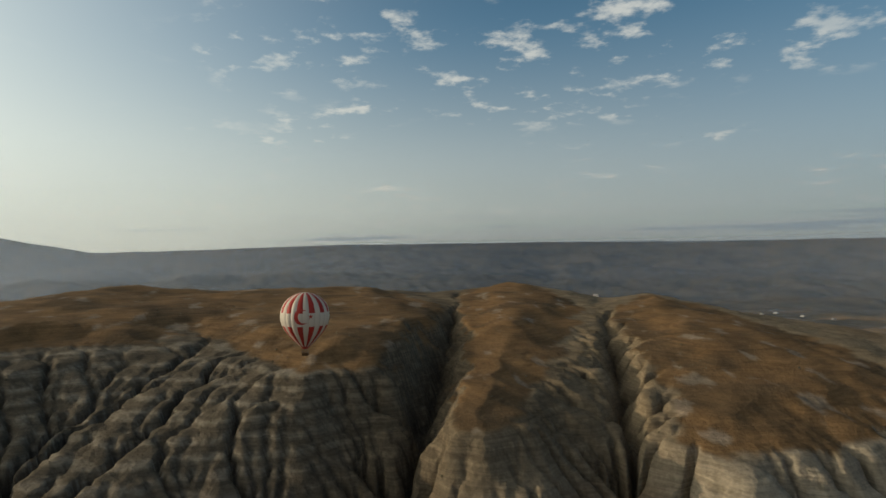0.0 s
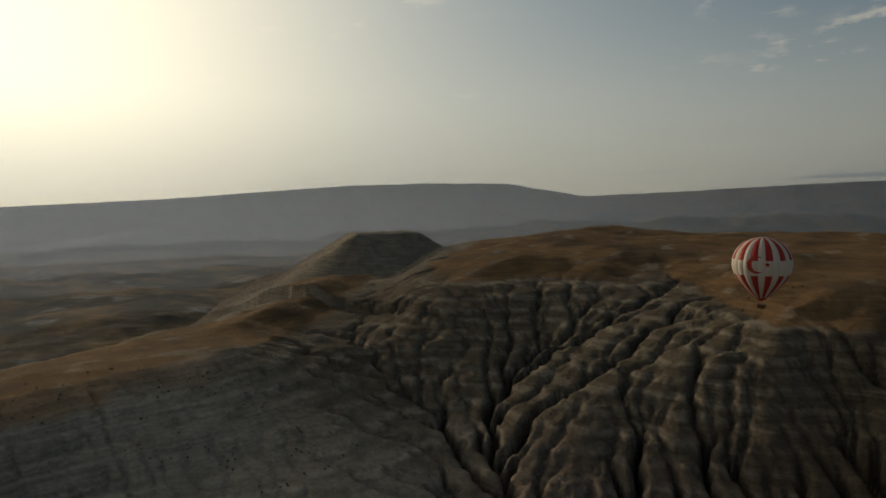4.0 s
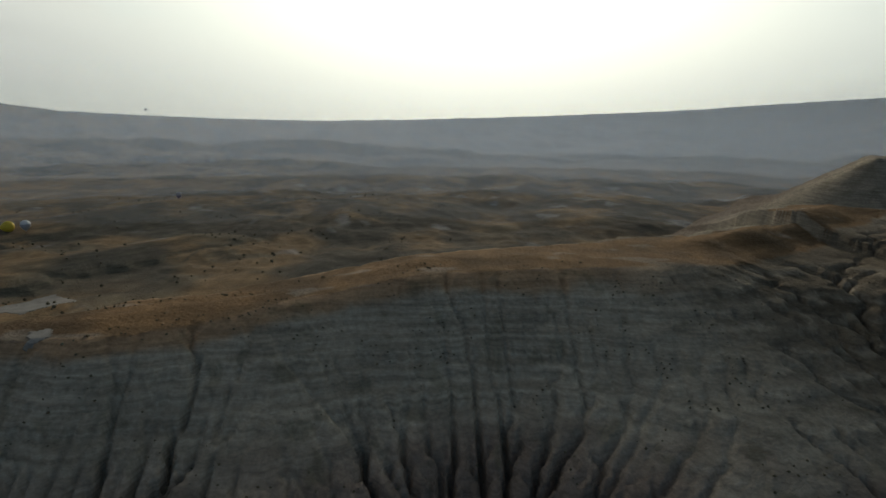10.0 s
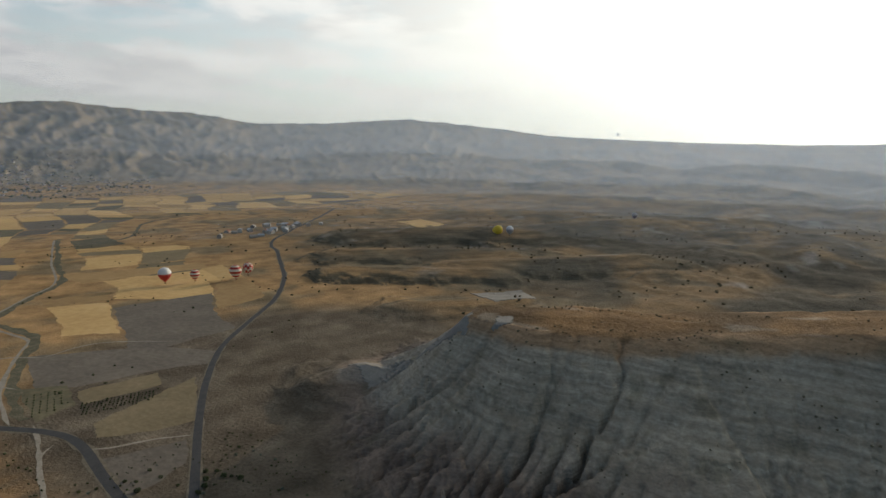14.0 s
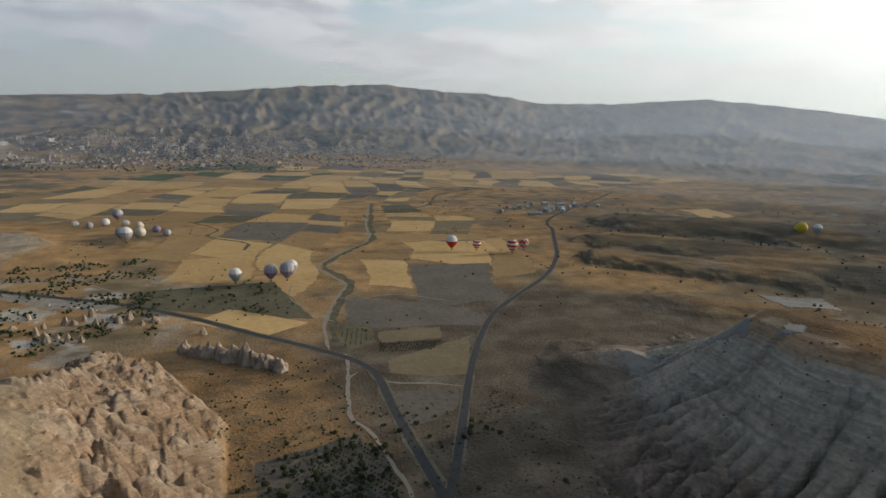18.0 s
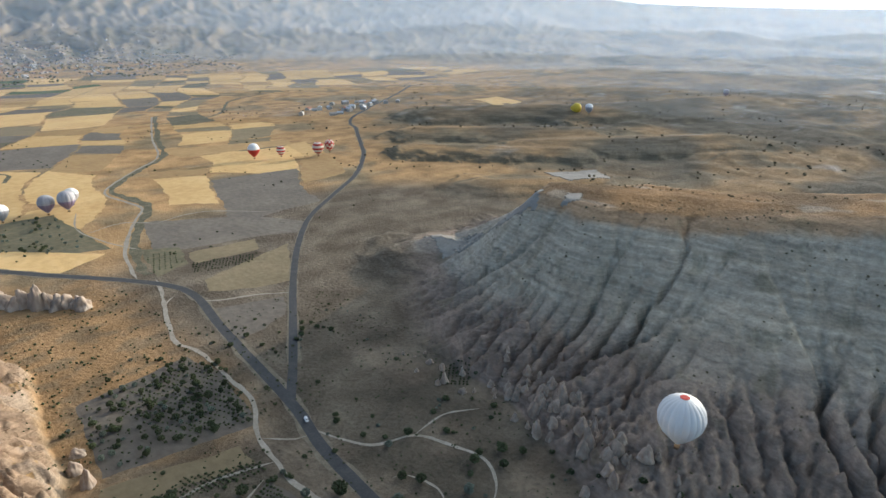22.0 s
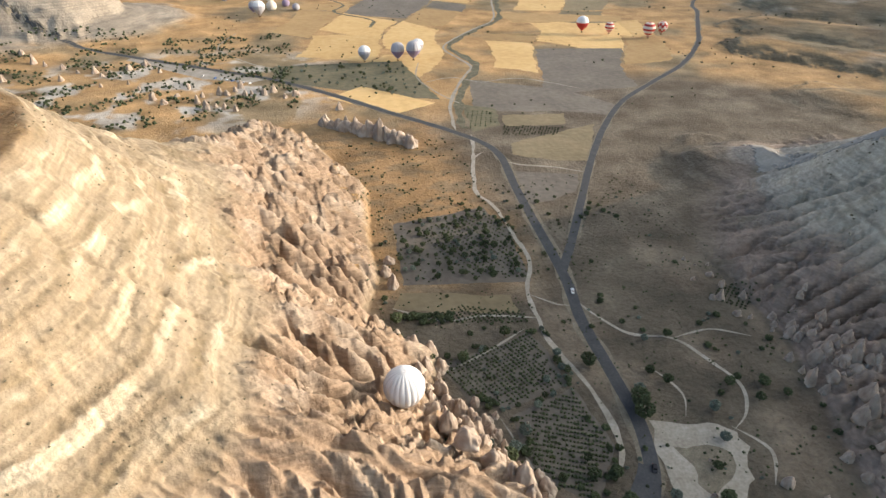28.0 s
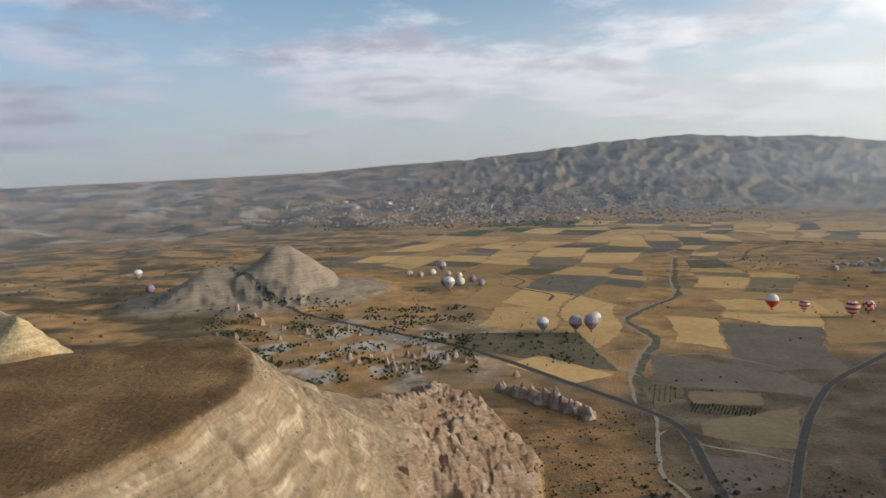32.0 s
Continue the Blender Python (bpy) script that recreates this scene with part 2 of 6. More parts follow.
def ledges(z, x, y, step, depth):
    """Broad treads with narrow, broken risers."""
    zz = z / step + 0.3 * gnoise(x / 140, y / 140, 36) + 0.07 * fbm(x / 20, y / 20, 3, 37)
    f = zz - np.floor(zz)
    return depth * np.clip(0.6 + 1.8 * gnoise(x / 60, y / 60 + z / 25, 38), 0.35, 1.3) * (smooth(0.78, 0.93, f) - f)


def crest_noise(u, v, seed):
    """Narrow crests between broad gullies, 0 to 1."""
    return (1 - np.minimum(1, np.abs(gnoise(u, v, seed)) * 2.1)) ** 1.3


def spur_mask(x, y):
    """The low earthen spur between the ravine and the valley."""
    return (1 - smooth(60, 120, np.hypot(x + 104, (y - 34) * 0.9))) * smooth(-48, -20, y)


def west_form(x, y):
    """The western ridge and the northern tables before the rain has cut them."""
    north = smooth(200, 320, y)
    bend = north * (1 - smooth(900, 1300, y)) * smooth(-520, -380, x)
    sx = x + bend * (16 * fbm(x / 70, y / 70, 2, 80) + 5 * fbm(x / 19, y / 19, 3, 81))
    sy = y + bend * (16 * fbm(x / 70, y / 70, 2, 84) + 5 * fbm(x / 19, y / 19, 3, 85))
    foot, along, rim, top = plateau_heights(sx, sy)
    rim = np.where(np.abs(rim) < 200, rim + (4 + 9 * north) * fbm(x / 52, y / 52, 4, 8), rim)
    t = np.clip(foot / np.maximum(foot - np.minimum(rim, 0), 1), 0, 1)
    edge = np.where(rim < 0, t, 1)
    south = 1 - smooth(-250, -150, y)
    rise = np.interp(edge, [0, 0.05, 0.2, 0.4, 0.6, 0.85, 0.95, 1], [0, 0.08, 0.21, 0.37, 0.56, 0.86, 0.97, 1])
    rise = rise + (edge ** 1.7 - rise) * south
    rise = rise * (1 - 0.62 * spur_mask(x, y))
    floor = 88 * smooth(240, 640, y)
    crown = np.where(rim > 0, (5 + 4 * north) * fbm(x / 150, y / 150, 3, 14) * smooth(0, 60, rim) + np.minimum(rim, 90) * 0.02, 0)
    brow = -9 * north * (1 - smooth(0, 70, np.maximum(rim, 0))) * smooth(0.0, 0.6, edge)
    hill = floor + (top + brow - floor) * rise + crown
    for line in CANYONS:
        d, way = canyon(line, sx, sy)
        bed = 40 + 90 * smooth(60, 720, way)
        hill = np.minimum(hill, bed + (170 - bed) * np.clip((d + 7 * fbm(x / 22, y / 22, 3, 88)) / 95, 0.0, 1.3) ** 0.75)
    mesa, _ = outline(MESA, x + 6 * fbm(x / 30, y / 30, 3, 91), y)
    hill = np.maximum(hill, 163 + np.minimum(mesa, 0) * 0.6)
    hill = np.maximum(hill, 0.4 + 0.03 * foot) * smooth(0, 6, foot)
    return np.where(foot > 0, hill, 0), foot, edge, rim, bend


def east_form(x, y):
    """The eastern hill before the rain has cut it."""
    foot, along = outline(FOOT_EAST, x, y)
    rim, _ = outline(TOP_EAST, x, y)
    rim = np.where(np.abs(rim) < 120, rim + 5 * fbm(x / 30, y / 30, 3, 23), rim)
    edge = np.where(rim < 0, np.clip(foot / np.maximum(foot - np.minimum(rim, 0), 1), 0, 1), 1)
    hill = 125 * np.interp(edge, [0, 0.05, 0.45, 0.7, 1], [0, 0.075, 0.42, 0.64, 1]) + np.where(rim > 0, 2.5 * fbm(x / 60, y / 60, 3, 24), 0)
    return np.where(foot > 0, hill * smooth(0, 5, foot), 0), foot, edge, rim


def rain(z, wear, power, spring, cell, steps, seed):
    """Cut branching gullies: every cell sheds its water to its steepest neighbour and is worn by the water that crosses it."""
    ny, nx = z.shape
    rs = np.random.RandomState(seed)
    number = np.arange(ny * nx).reshape(ny, nx)
    around = [(dy, dx) for dy in (-1, 0, 1) for dx in (-1, 0, 1) if dy or dx]
    bias = [1 + 0.2 * rs.rand(ny - 2, nx - 2) for _ in around]
    for step in range(steps):
        core = z[1:-1, 1:-1]
        best, target = np.zeros(core.shape), number[1:-1, 1:-1].copy()
        gap = np.full(core.shape, cell)
        for (dy, dx), b in zip(around, bias):
            far = cell * math.hypot(dx, dy)
            fall = (core - z[1 + dy:ny - 1 + dy, 1 + dx:nx - 1 + dx]) / far * b
            more = fall > best
            best = np.where(more, fall, best)
            target = np.where(more, number[1 + dy:ny - 1 + dy, 1 + dx:nx - 1 + dx], target)
            gap = np.where(more, far, gap)
        to = number.copy()
        to[1:-1, 1:-1] = target
        to = to.ravel()
        order = np.argsort(-z.ravel(), kind="stable").tolist()
        to_list, water = to.tolist(), [cell * cell] * (ny * nx)
        for i in order:
            j = to_list[i]
            if j != i:
                water[j] += water[i]
        length = np.full((ny, nx), cell)
        length[1:-1, 1:-1] = gap
        cut = (wear(z) * power * np.sqrt(np.clip(np.array(water).reshape(ny, nx) - spring, 0, 40000)) / length).ravel().tolist()
        level = z.ravel().tolist()
        for i in reversed(order):
            j = to_list[i]
            if j != i:
                f = cut[i]
                level[i] = (level[i] + f * level[j]) / (1 + f)
        z = np.array(level).reshape(ny, nx)
        soft = (np.roll(z, 1, 0) + np.roll(z, -1, 0) + np.roll(z, 1, 1) + np.roll(z, -1, 1)) / 4
        z = z + 0.05 * (soft - z)
    return z


def drained(z):
    """Fill the hollows, so that all water finds a way to the foot."""
    ny, nx = z.shape
    flat, seen, queue = z.ravel().tolist(), bytearray(ny * nx), []
    for i in range(ny * nx):
        r, c = divmod(i, nx)
        if flat[i] <= 0 or r in (0, ny - 1) or c in (0, nx - 1):
            seen[i] = 1
            queue.append((flat[i], i))
    queue.sort()
    rank = [(dy * nx + dx) for dy in (-1, 0, 1) for dx in (-1, 0, 1) if dy or dx]
    buckets = {}
    for h, i in queue:
        buckets.setdefault(int(h * 5), []).append(i)
    key, top = min(buckets), max(int(max(flat) * 5) + 2, max(buckets))
    while key <= top:
        ready = buckets.pop(key, [])
        while ready:
            i = ready.pop()
            r, c = divmod(i, nx)
            if r in (0, ny - 1) or c in (0, nx - 1):
                continue
            for d in rank:
                j = i + d
                if not seen[j]:
                    seen[j] = 1
                    if flat[j] <= flat[i]:
                        flat[j] = flat[i] + 0.012
                    k = int(flat[j] * 5)
                    if k <= key:
                        ready.append(j)
                    else:
                        buckets.setdefault(k, []).append(j)
                        top = max(top, k)
        key += 1
    return np.array(flat).reshape(ny, nx)


def sample(relief, x, y):
    """The depth that the rain has cut at a place."""
    x0, y0, cell, grid = relief
    u, v = np.clip((x - x0) / cell, 0, grid.shape[1] - 1.001), np.clip((y - y0) / cell, 0, grid.shape[0] - 1.001)
    i, j = u.astype(np.int32), v.astype(np.int32)
    fu, fv = u - i, v - j
    return (grid[j, i] * (1 - fu) + grid[j, i + 1] * fu) * (1 - fv) + (grid[j + 1, i] * (1 - fu) + grid[j + 1, i + 1] * fu) * fv


def cut_relief(x0, x1, y0, y1, cell, form, wear, steps, seed):
    gx, gy = np.meshgrid(np.arange(x0, x1, cell, dtype=np.float32), np.arange(y0, y1, cell, dtype=np.float32))
    made = form(gx, gy)
    z, foot, edge, rim = made[:4]
    rough = np.where(foot > 0, 1.2 * fbm(gx / 26, gy / 26, 4, seed) + 0.5 * np.random.RandomState(seed).rand(*gx.shape), 0) * smooth(0, 30, foot)
    worn = rain(drained(np.maximum(z + rough, 0)), wear, (1 + 1.5 * smooth(180, 330, gy)) * (1 - 0.92 * smooth(-8, 6, rim)) * (1 - 0.8 * spur_mask(gx, gy)), 14 + 130 * smooth(180, 330, gy), cell, steps, seed)
    fade = smooth(x0, x0 + 60, gx) * smooth(x1, x1 - 60, gx) * smooth(y1, y1 - 60, gy) * (smooth(y0, y0 + 12, gy))
    return x0, y0, cell, ((worn - z) * fade).astype(np.float32)


def west_wear(z):
    """Hard beds stand out between soft ones; the loose foot wears fastest."""
    bed = 0.5 + 0.5 * np.sin(z * 0.62 + 1.3 * np.sin(z * 0.23))
    return 0.022 * (0.35 + 0.65 * bed) * (1 + 2.8 * (1 - smooth(16, 46, z)))


def east_wear(z):
    return 0.011 * (0.5 + 0.5 * np.sin(z * 0.75)) ** 0.5 + 0.10 * (1 - smooth(34, 52, z))


WEST_RELIEF = cut_relief(-690, 440, -380, 1020, 2.7, west_form, west_wear, 16, 41)
EAST_RELIEF = cut_relief(-44, 448, -508, 60, 2.0, east_form, east_wear, 16, 43)


def west_land(x, y, z):
    """The western ridge and the northern tables."""
    hill, foot, edge, rim, bend = west_form(x, y)
    cut = sample(WEST_RELIEF, x, y)
    hill = hill + cut
    band = smooth(0.02, 0.12, edge) * (1 - smooth(0.9, 1.0, edge))
    low = smooth(0.0, 0.08, edge) * (1 - smooth(0.26, 0.46, edge + 0.06 * gnoise(x / 40, y / 40, 19))) * smooth(-235, -140, y) * (1 - smooth(300, 420, y))
    warp = 0.6 * fbm(x / 28, y / 28, 2, 20)
    fan, run = np.arctan2(-x - 20, y + 40) * 320, np.hypot(x + 20, y + 40)
    hill = hill + low * (1 - 0.6 * spur_mask(x, y)) * (2.6 * crest_noise(fan / 9 + 1.5 * warp, run / 34, 17) + 4.2 * ridged(x / 9, y / 9, 3, 18) - 3.4)
    hill = hill + band * (1 - 0.8 * low) * ((1 + bend) * strata(hill, x, y, 8, 1.2) + strata(hill, x, y, 2.9, 0.6) + (1.1 * ridged(x / 9, y / 9, 3, 89) + 0.9 * ridged(x / 23, y / 23, 4, 97)) * (0.4 + 1.2 * bend))
    z = np.where(foot > 0, z * (1 - smooth(0, 60, foot)) + np.maximum(hill, 0) * smooth(0, 6, foot), z)
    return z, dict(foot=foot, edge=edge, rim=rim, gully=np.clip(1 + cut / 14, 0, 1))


def east_land(x, y, z):
    """The eastern hill with its cones and fins."""
    hill, foot_e, edge, rim_e = east_form(x, y)
    cut = sample(EAST_RELIEF, x, y)
    hill = hill + cut
    band = smooth(0.02, 0.12, edge) * (1 - smooth(0.88, 1.0, edge))
    warp = 0.4 * fbm(x / 30, y / 30, 2, 26)
    fins = 5 * crest_noise((y + 0.25 * x) / 9 + warp, x / 50, 28) ** 1.2 + 5 * crest_noise((y + 0.25 * x) / 3.8 + 2 * warp, x / 20, 29)
    fin_band = smooth(0.0, 0.05, edge) * (1 - smooth(0.42, 0.56, edge + 0.10 * gnoise(x / 30, y / 30, 30)))
    hill = hill + fin_band * (fins - 3) * smooth(0, -60, y)
    dip = hill - 0.35 * (x - 140) * smooth(-145, -195, y)
    bed = dip / 11.0 + 0.3 * gnoise(x / 140, y / 140, 36) + 0.07 * fbm(x / 20, y / 20, 3, 37)
    hill = hill + band * (1 - fin_band) * (ledges(dip, x, y, 11.0, 3.6) + ledges(dip + 3, x, y, 3.6, 1.0) + 1.1 * ridged(x / 17, y / 17, 6, 32) + 0.6 * ridged(x / 6, y / 6, 3, 35) + 0.4 * fbm(x / 2.6, y / 2.6, 2, 39))
    z = np.where(foot_e > 0, np.maximum(z, hill * smooth(0, 5, foot_e)), z)
    return z, dict(foot_e=foot_e, edge_e=edge, rim_e=rim_e, fin_e=fin_band, bed_e=bed - np.floor(bed))


def far_land(x, y, z, r):
    """Mountains in the south, and land that climbs slowly to the skyline elsewhere."""
    az = np.degrees(np.arctan2(-x, y))
    az = np.where(az < -40, az + 360, az)
    el = np.interp(az, [a for a, _ in SKYLINE], [e for _, e in SKYLINE])
    crest = 204 + 4450 * np.tan(np.radians(el))
    massif = smooth(118, 140, az) * (1 - smooth(172, 190, az))
    scarp = smooth(30, 38, az) * (1 - smooth(80, 100, az))
    far = np.clip((r - 2250 - 300 * massif - 500 * scarp + 200 * np.sin(np.radians(az * 4))) / (2200 - 300 * massif - 500 * scarp), 0, 1.05)
    spurs = ridged(az / 2.1 + 0.9 * fbm(x / 500, y / 500, 4, 50), r / 420, 6, 51)
    folds = fbm(x / 420, y / 420, 4, 52)
    lift = crest * far ** (2.1 - 0.6 * massif) + (spurs - 0.6) * (14 + 66 * massif) * far * np.clip(1.25 - far, 0, 1) * 2.2 + 46 * folds * (1 - massif) * smooth(0, 0.3, far) * smooth(1.02, 0.75, far)
    z = z * (1 - np.clip(far * 2, 0, 1)) + np.where(far > 0, lift, 0)
    return z, dict(spurs=spurs, far=far, massif=massif)


def height(x, y, cache=None):
    x, y = np.asarray(x, np.float32), np.asarray(y, np.float32)
    r = np.hypot(x, y)
    z = np.zeros(x.shape, np.float32)
    k = {key: np.full(x.shape, v, np.float32) for key, v in (("foot", -1), ("edge", 0), ("rim", -999), ("gully", 1), ("foot_e", -1), ("edge_e", 0),
                                                             ("rim_e", -999), ("fin_e", 0), ("bed_e", 0), ("spurs", 0.5), ("far", 0), ("massif", 0))}

    def within(mask, function, *more):
        if mask.any():
            z[mask], part_of = function(x[mask], y[mask], z[mask], *[m[mask] for m in more])
            for key, v in part_of.items():
                k[key][mask] = v
    # the plain, and rolling land beyond it
    back = smooth(520, 900, -x) * smooth(-1500, -250, y)
    north = smooth(1300, 2000, r) * smooth(-300, 500, y)
    m = (back + north > 0) & (r < 4000)
    z[m] = np.clip(back + north, 0, 1)[m] * (24 * fbm(x[m] / 420, y[m] / 300, 5, 3) + 8 * ridged(x[m] / 160, y[m] / 120, 3, 4) - 2)
    east = smooth(420, 900, x) * smooth(300, 900, -y) * (1 - smooth(1500, 2600, r))
    m = east > 0
    z[m] += east[m] * (16 * fbm(x[m] / 260, y[m] / 200, 4, 5) + 3)
    within((x > -1060) & (x < 630) & (y > -390) & (y < 1760), west_land)
    within((x > -20) & (x < 440) & (y > -510) & (y < 50), east_land)
    # tan hill, butte, rock bench and outcrops
    for cx, cy, ux, uy, half, rad, top, sharp in ((430, -395, 0.8, -0.6, 90, 130, 118, 1.1), (362, -970, 0.9, 0.43, 12, 118, 90, 1.0), (425, -952, 0.95, 0.3, 60, 100, 60, 0.9), (405, -962, 0.99, 0.15, 80, 190, 36, 1.4),
                                                  (-306, -300, 0.2, -0.98, 12, 80, 22, 1.3), (-650, -560, -0.6, 0.8, 110, 60, 14, 0.6), (-770, -660, -0.7, 0.7, 130, 80, 14, 0.7), (-860, -430, -0.8, 0.6, 160, 90, 16, 0.7),
                                                  (-1000, -760, -0.8, 0.6, 200, 110, 20, 0.7), (-1260, -600, -0.9, 0.4, 240, 120, 22, 0.7), (-560, -400, -0.75, 0.66, 70, 60, 8, 0.8)):
        m = np.hypot(x - cx, y - cy) < half + rad * 1.3
        if not m.any():
            continue
        px, py = x[m], y[m]
        u = np.clip((px - cx) * ux + (py - cy) * uy, -half, half)
        d = np.hypot(px - cx - u * ux, py - cy - u * uy) * (1 + 0.3 * fbm(px / (rad * 0.5), py / (rad * 0.5), 4, 40))
        bump = top * np.clip(1 - d / rad, 0, 1) ** sharp
        z[m] = np.maximum(z[m], bump + (bump > 0.5) * strata(bump, px, py, 8, 2.0))
    within(r > 2000, far_land, r)
    if cache is not None:
        cache.update(k)
    return z


def ground(x, y):
    return float(height(np.array([x]), np.array([y]))[0])


# ---- materials ----
def material(name, colours, scale=1.0, rough=0.95, bump=0.3, fine=6.0, mix=0.5, random_tint=0.0, metal=0.0):
    """Two scales of variation between the colours, with bump."""
    m = bpy.data.materials.new(name)
    m.use_nodes = True
    nt = m.node_tree
    nd, ln = nt.nodes, nt.links
    bsdf = nd["Principled BSDF"]
    bsdf.inputs["Roughness"].default_value = rough
    bsdf.inputs["Metallic"].default_value = metal
    bsdf.inputs["Specular IOR Level"].default_value = 0.2
    geo = nd.new("ShaderNodeTexCoord")
    big, small = nd.new("ShaderNodeTexNoise"), nd.new("ShaderNodeTexNoise")
    big.inputs["Scale"].default_value, small.inputs["Scale"].default_value = scale, scale * fine
    big.inputs["Detail"].default_value, small.inputs["Detail"].default_value = 5, 6
    add = nd.new("ShaderNodeMath")
    add.operation = "MULTIPLY_ADD"
    add.inputs[1].default_value = mix
    half = nd.new("ShaderNodeMath")
    half.operation = "MULTIPLY"
    half.inputs[1].default_value = 1 - mix
    ramp = nd.new("ShaderNodeValToRGB")
    els = ramp.color_ramp.elements
    n = len(colours)
    els[0].position, els[1].position = 0.32, 0.68
    els[0].color, els[1].color = (*colours[0], 1), (*colours[-1], 1)
    for i, c in enumerate(colours[1:-1]):
        e = els.new(0.32 + 0.36 * (i + 1) / (n - 1))
        e.color = (*c, 1)
    for nse in (big, small):
        ln.new(geo.outputs["Object"], nse.inputs["Vector"])
    ln.new(small.outputs["Fac"], half.inputs[0])
    ln.new(big.outputs["Fac"], add.inputs[0])
    ln.new(half.outputs[0], add.inputs[2])
    ln.new(add.outputs[0], ramp.inputs["Fac"])
    out = ramp.outputs["Color"]
    if random_tint:
        info = nd.new("ShaderNodeObjectInfo")
        hsv = nd.new("ShaderNodeHueSaturation")
        rng = nd.new("ShaderNodeMapRange")
        rng.inputs["To Min"].default_value, rng.inputs["To Max"].default_value = 1 - random_tint, 1 + random_tint
        ln.new(info.outputs["Random"], rng.inputs["Value"])
        ln.new(rng.outputs[0], hsv.inputs["Value"])
        ln.new(out, hsv.inputs["Color"])
        out = hsv.outputs["Color"]
    ln.new(out, bsdf.inputs["Base Color"])
    if bump:
        bm = nd.new("ShaderNodeBump")
        bm.inputs["Strength"].default_value = bump
        bm.inputs["Distance"].default_value = 0.5 / scale * 0.1
        ln.new(small.outputs["Fac"], bm.inputs["Height"])
        ln.new(bm.outputs[0], bsdf.inputs["Normal"])
    return m


def plain(name, colour, rough=0.7, metal=0.0):
    return material(name, [tuple(c * 0.9 for c in colour), tuple(min(1, c * 1.08) for c in colour)], 0.6, rough, 0.0)


# ---- ground: one sheet to the skyline ----
def land_material():
    m = bpy.data.materials.new("tuff_and_grass")
    m.use_nodes = True
    nt = m.node_tree
    nd, ln = nt.nodes, nt.links
    bsdf = nd["Principled BSDF"]
    bsdf.inputs["Roughness"].default_value = 1.0
    bsdf.inputs["Specular IOR Level"].default_value = 0.1
    col = nd.new("ShaderNodeAttribute")
    col.attribute_name = "cover"
    co = nd.new("ShaderNodeTexCoord")

    def noise_at(scale, detail):
        t = nd.new("ShaderNodeTexNoise")
        t.inputs["Scale"].default_value, t.inputs["Detail"].default_value = scale, detail
        t.inputs["Roughness"].default_value = 0.6
        ln.new(co.outputs["Object"], t.inputs["Vector"])
        return t
    big, mid = noise_at(0.03, 6), noise_at(0.35, 6)
    flat = nd.new("ShaderNodeMapping")
    flat.inputs["Scale"].default_value = (0.03, 0.03, 0.75)
    ln.new(co.outputs["Object"], flat.inputs["Vector"])
    beds = nd.new("ShaderNodeTexNoise")
    beds.inputs["Scale"].default_value, beds.inputs["Detail"].default_value = 1.0, 5
    ln.new(flat.outputs[0], beds.inputs["Vector"])
    rng3 = nd.new("ShaderNodeMapRange")
    rng3.inputs["From Min"].default_value, rng3.inputs["From Max"].default_value = 0.3, 0.7
    rng3.inputs["To Min"].default_value, rng3.inputs["To Max"].default_value = 0.76, 1.20
    ln.new(beds.outputs["Fac"], rng3.inputs["Value"])
    rng = nd.new("ShaderNodeMapRange")
    rng.inputs["From Min"].default_value, rng.inputs["From Max"].default_value = 0.25, 0.75
    rng.inputs["To Min"].default_value, rng.inputs["To Max"].default_value = 0.80, 1.20
    rng2 = nd.new("ShaderNodeMapRange")
    rng2.inputs["From Min"].default_value, rng2.inputs["From Max"].default_value = 0.25, 0.75
    rng2.inputs["To Min"].default_value, rng2.inputs["To Max"].default_value = 0.78, 1.22
    ln.new(big.outputs["Fac"], rng.inputs["Value"])
    ln.new(mid.outputs["Fac"], rng2.inputs["Value"])
    mul = nd.new("ShaderNodeMath")
    mul.operation = "MULTIPLY"
    ln.new(rng.outputs[0], mul.inputs[0])
    ln.new(rng2.outputs[0], mul.inputs[1])
    mul2 = nd.new("ShaderNodeMath")
    mul2.operation = "MULTIPLY"
    ln.new(mul.outputs[0], mul2.inputs[0])
    ln.new(rng3.outputs[0], mul2.inputs[1])
    hsv = nd.new("ShaderNodeHueSaturation")
    ln.new(col.outputs["Color"], hsv.inputs["Color"])
    ln.new(mul2.outputs[0], hsv.inputs["Value"])
    ln.new(hsv.outputs["Color"], bsdf.inputs["Base Color"])
    bump = nd.new("ShaderNodeBump")
    bump.inputs["Strength"].default_value, bump.inputs["Distance"].default_value = 0.8, 1.6
    ln.new(mid.outputs["Fac"], bump.inputs["Height"])
    ln.new(bump.outputs[0], bsdf.inputs["Normal"])
    return m


def mixc(a, b, w):
    return a + (b - a) * w[:, None]


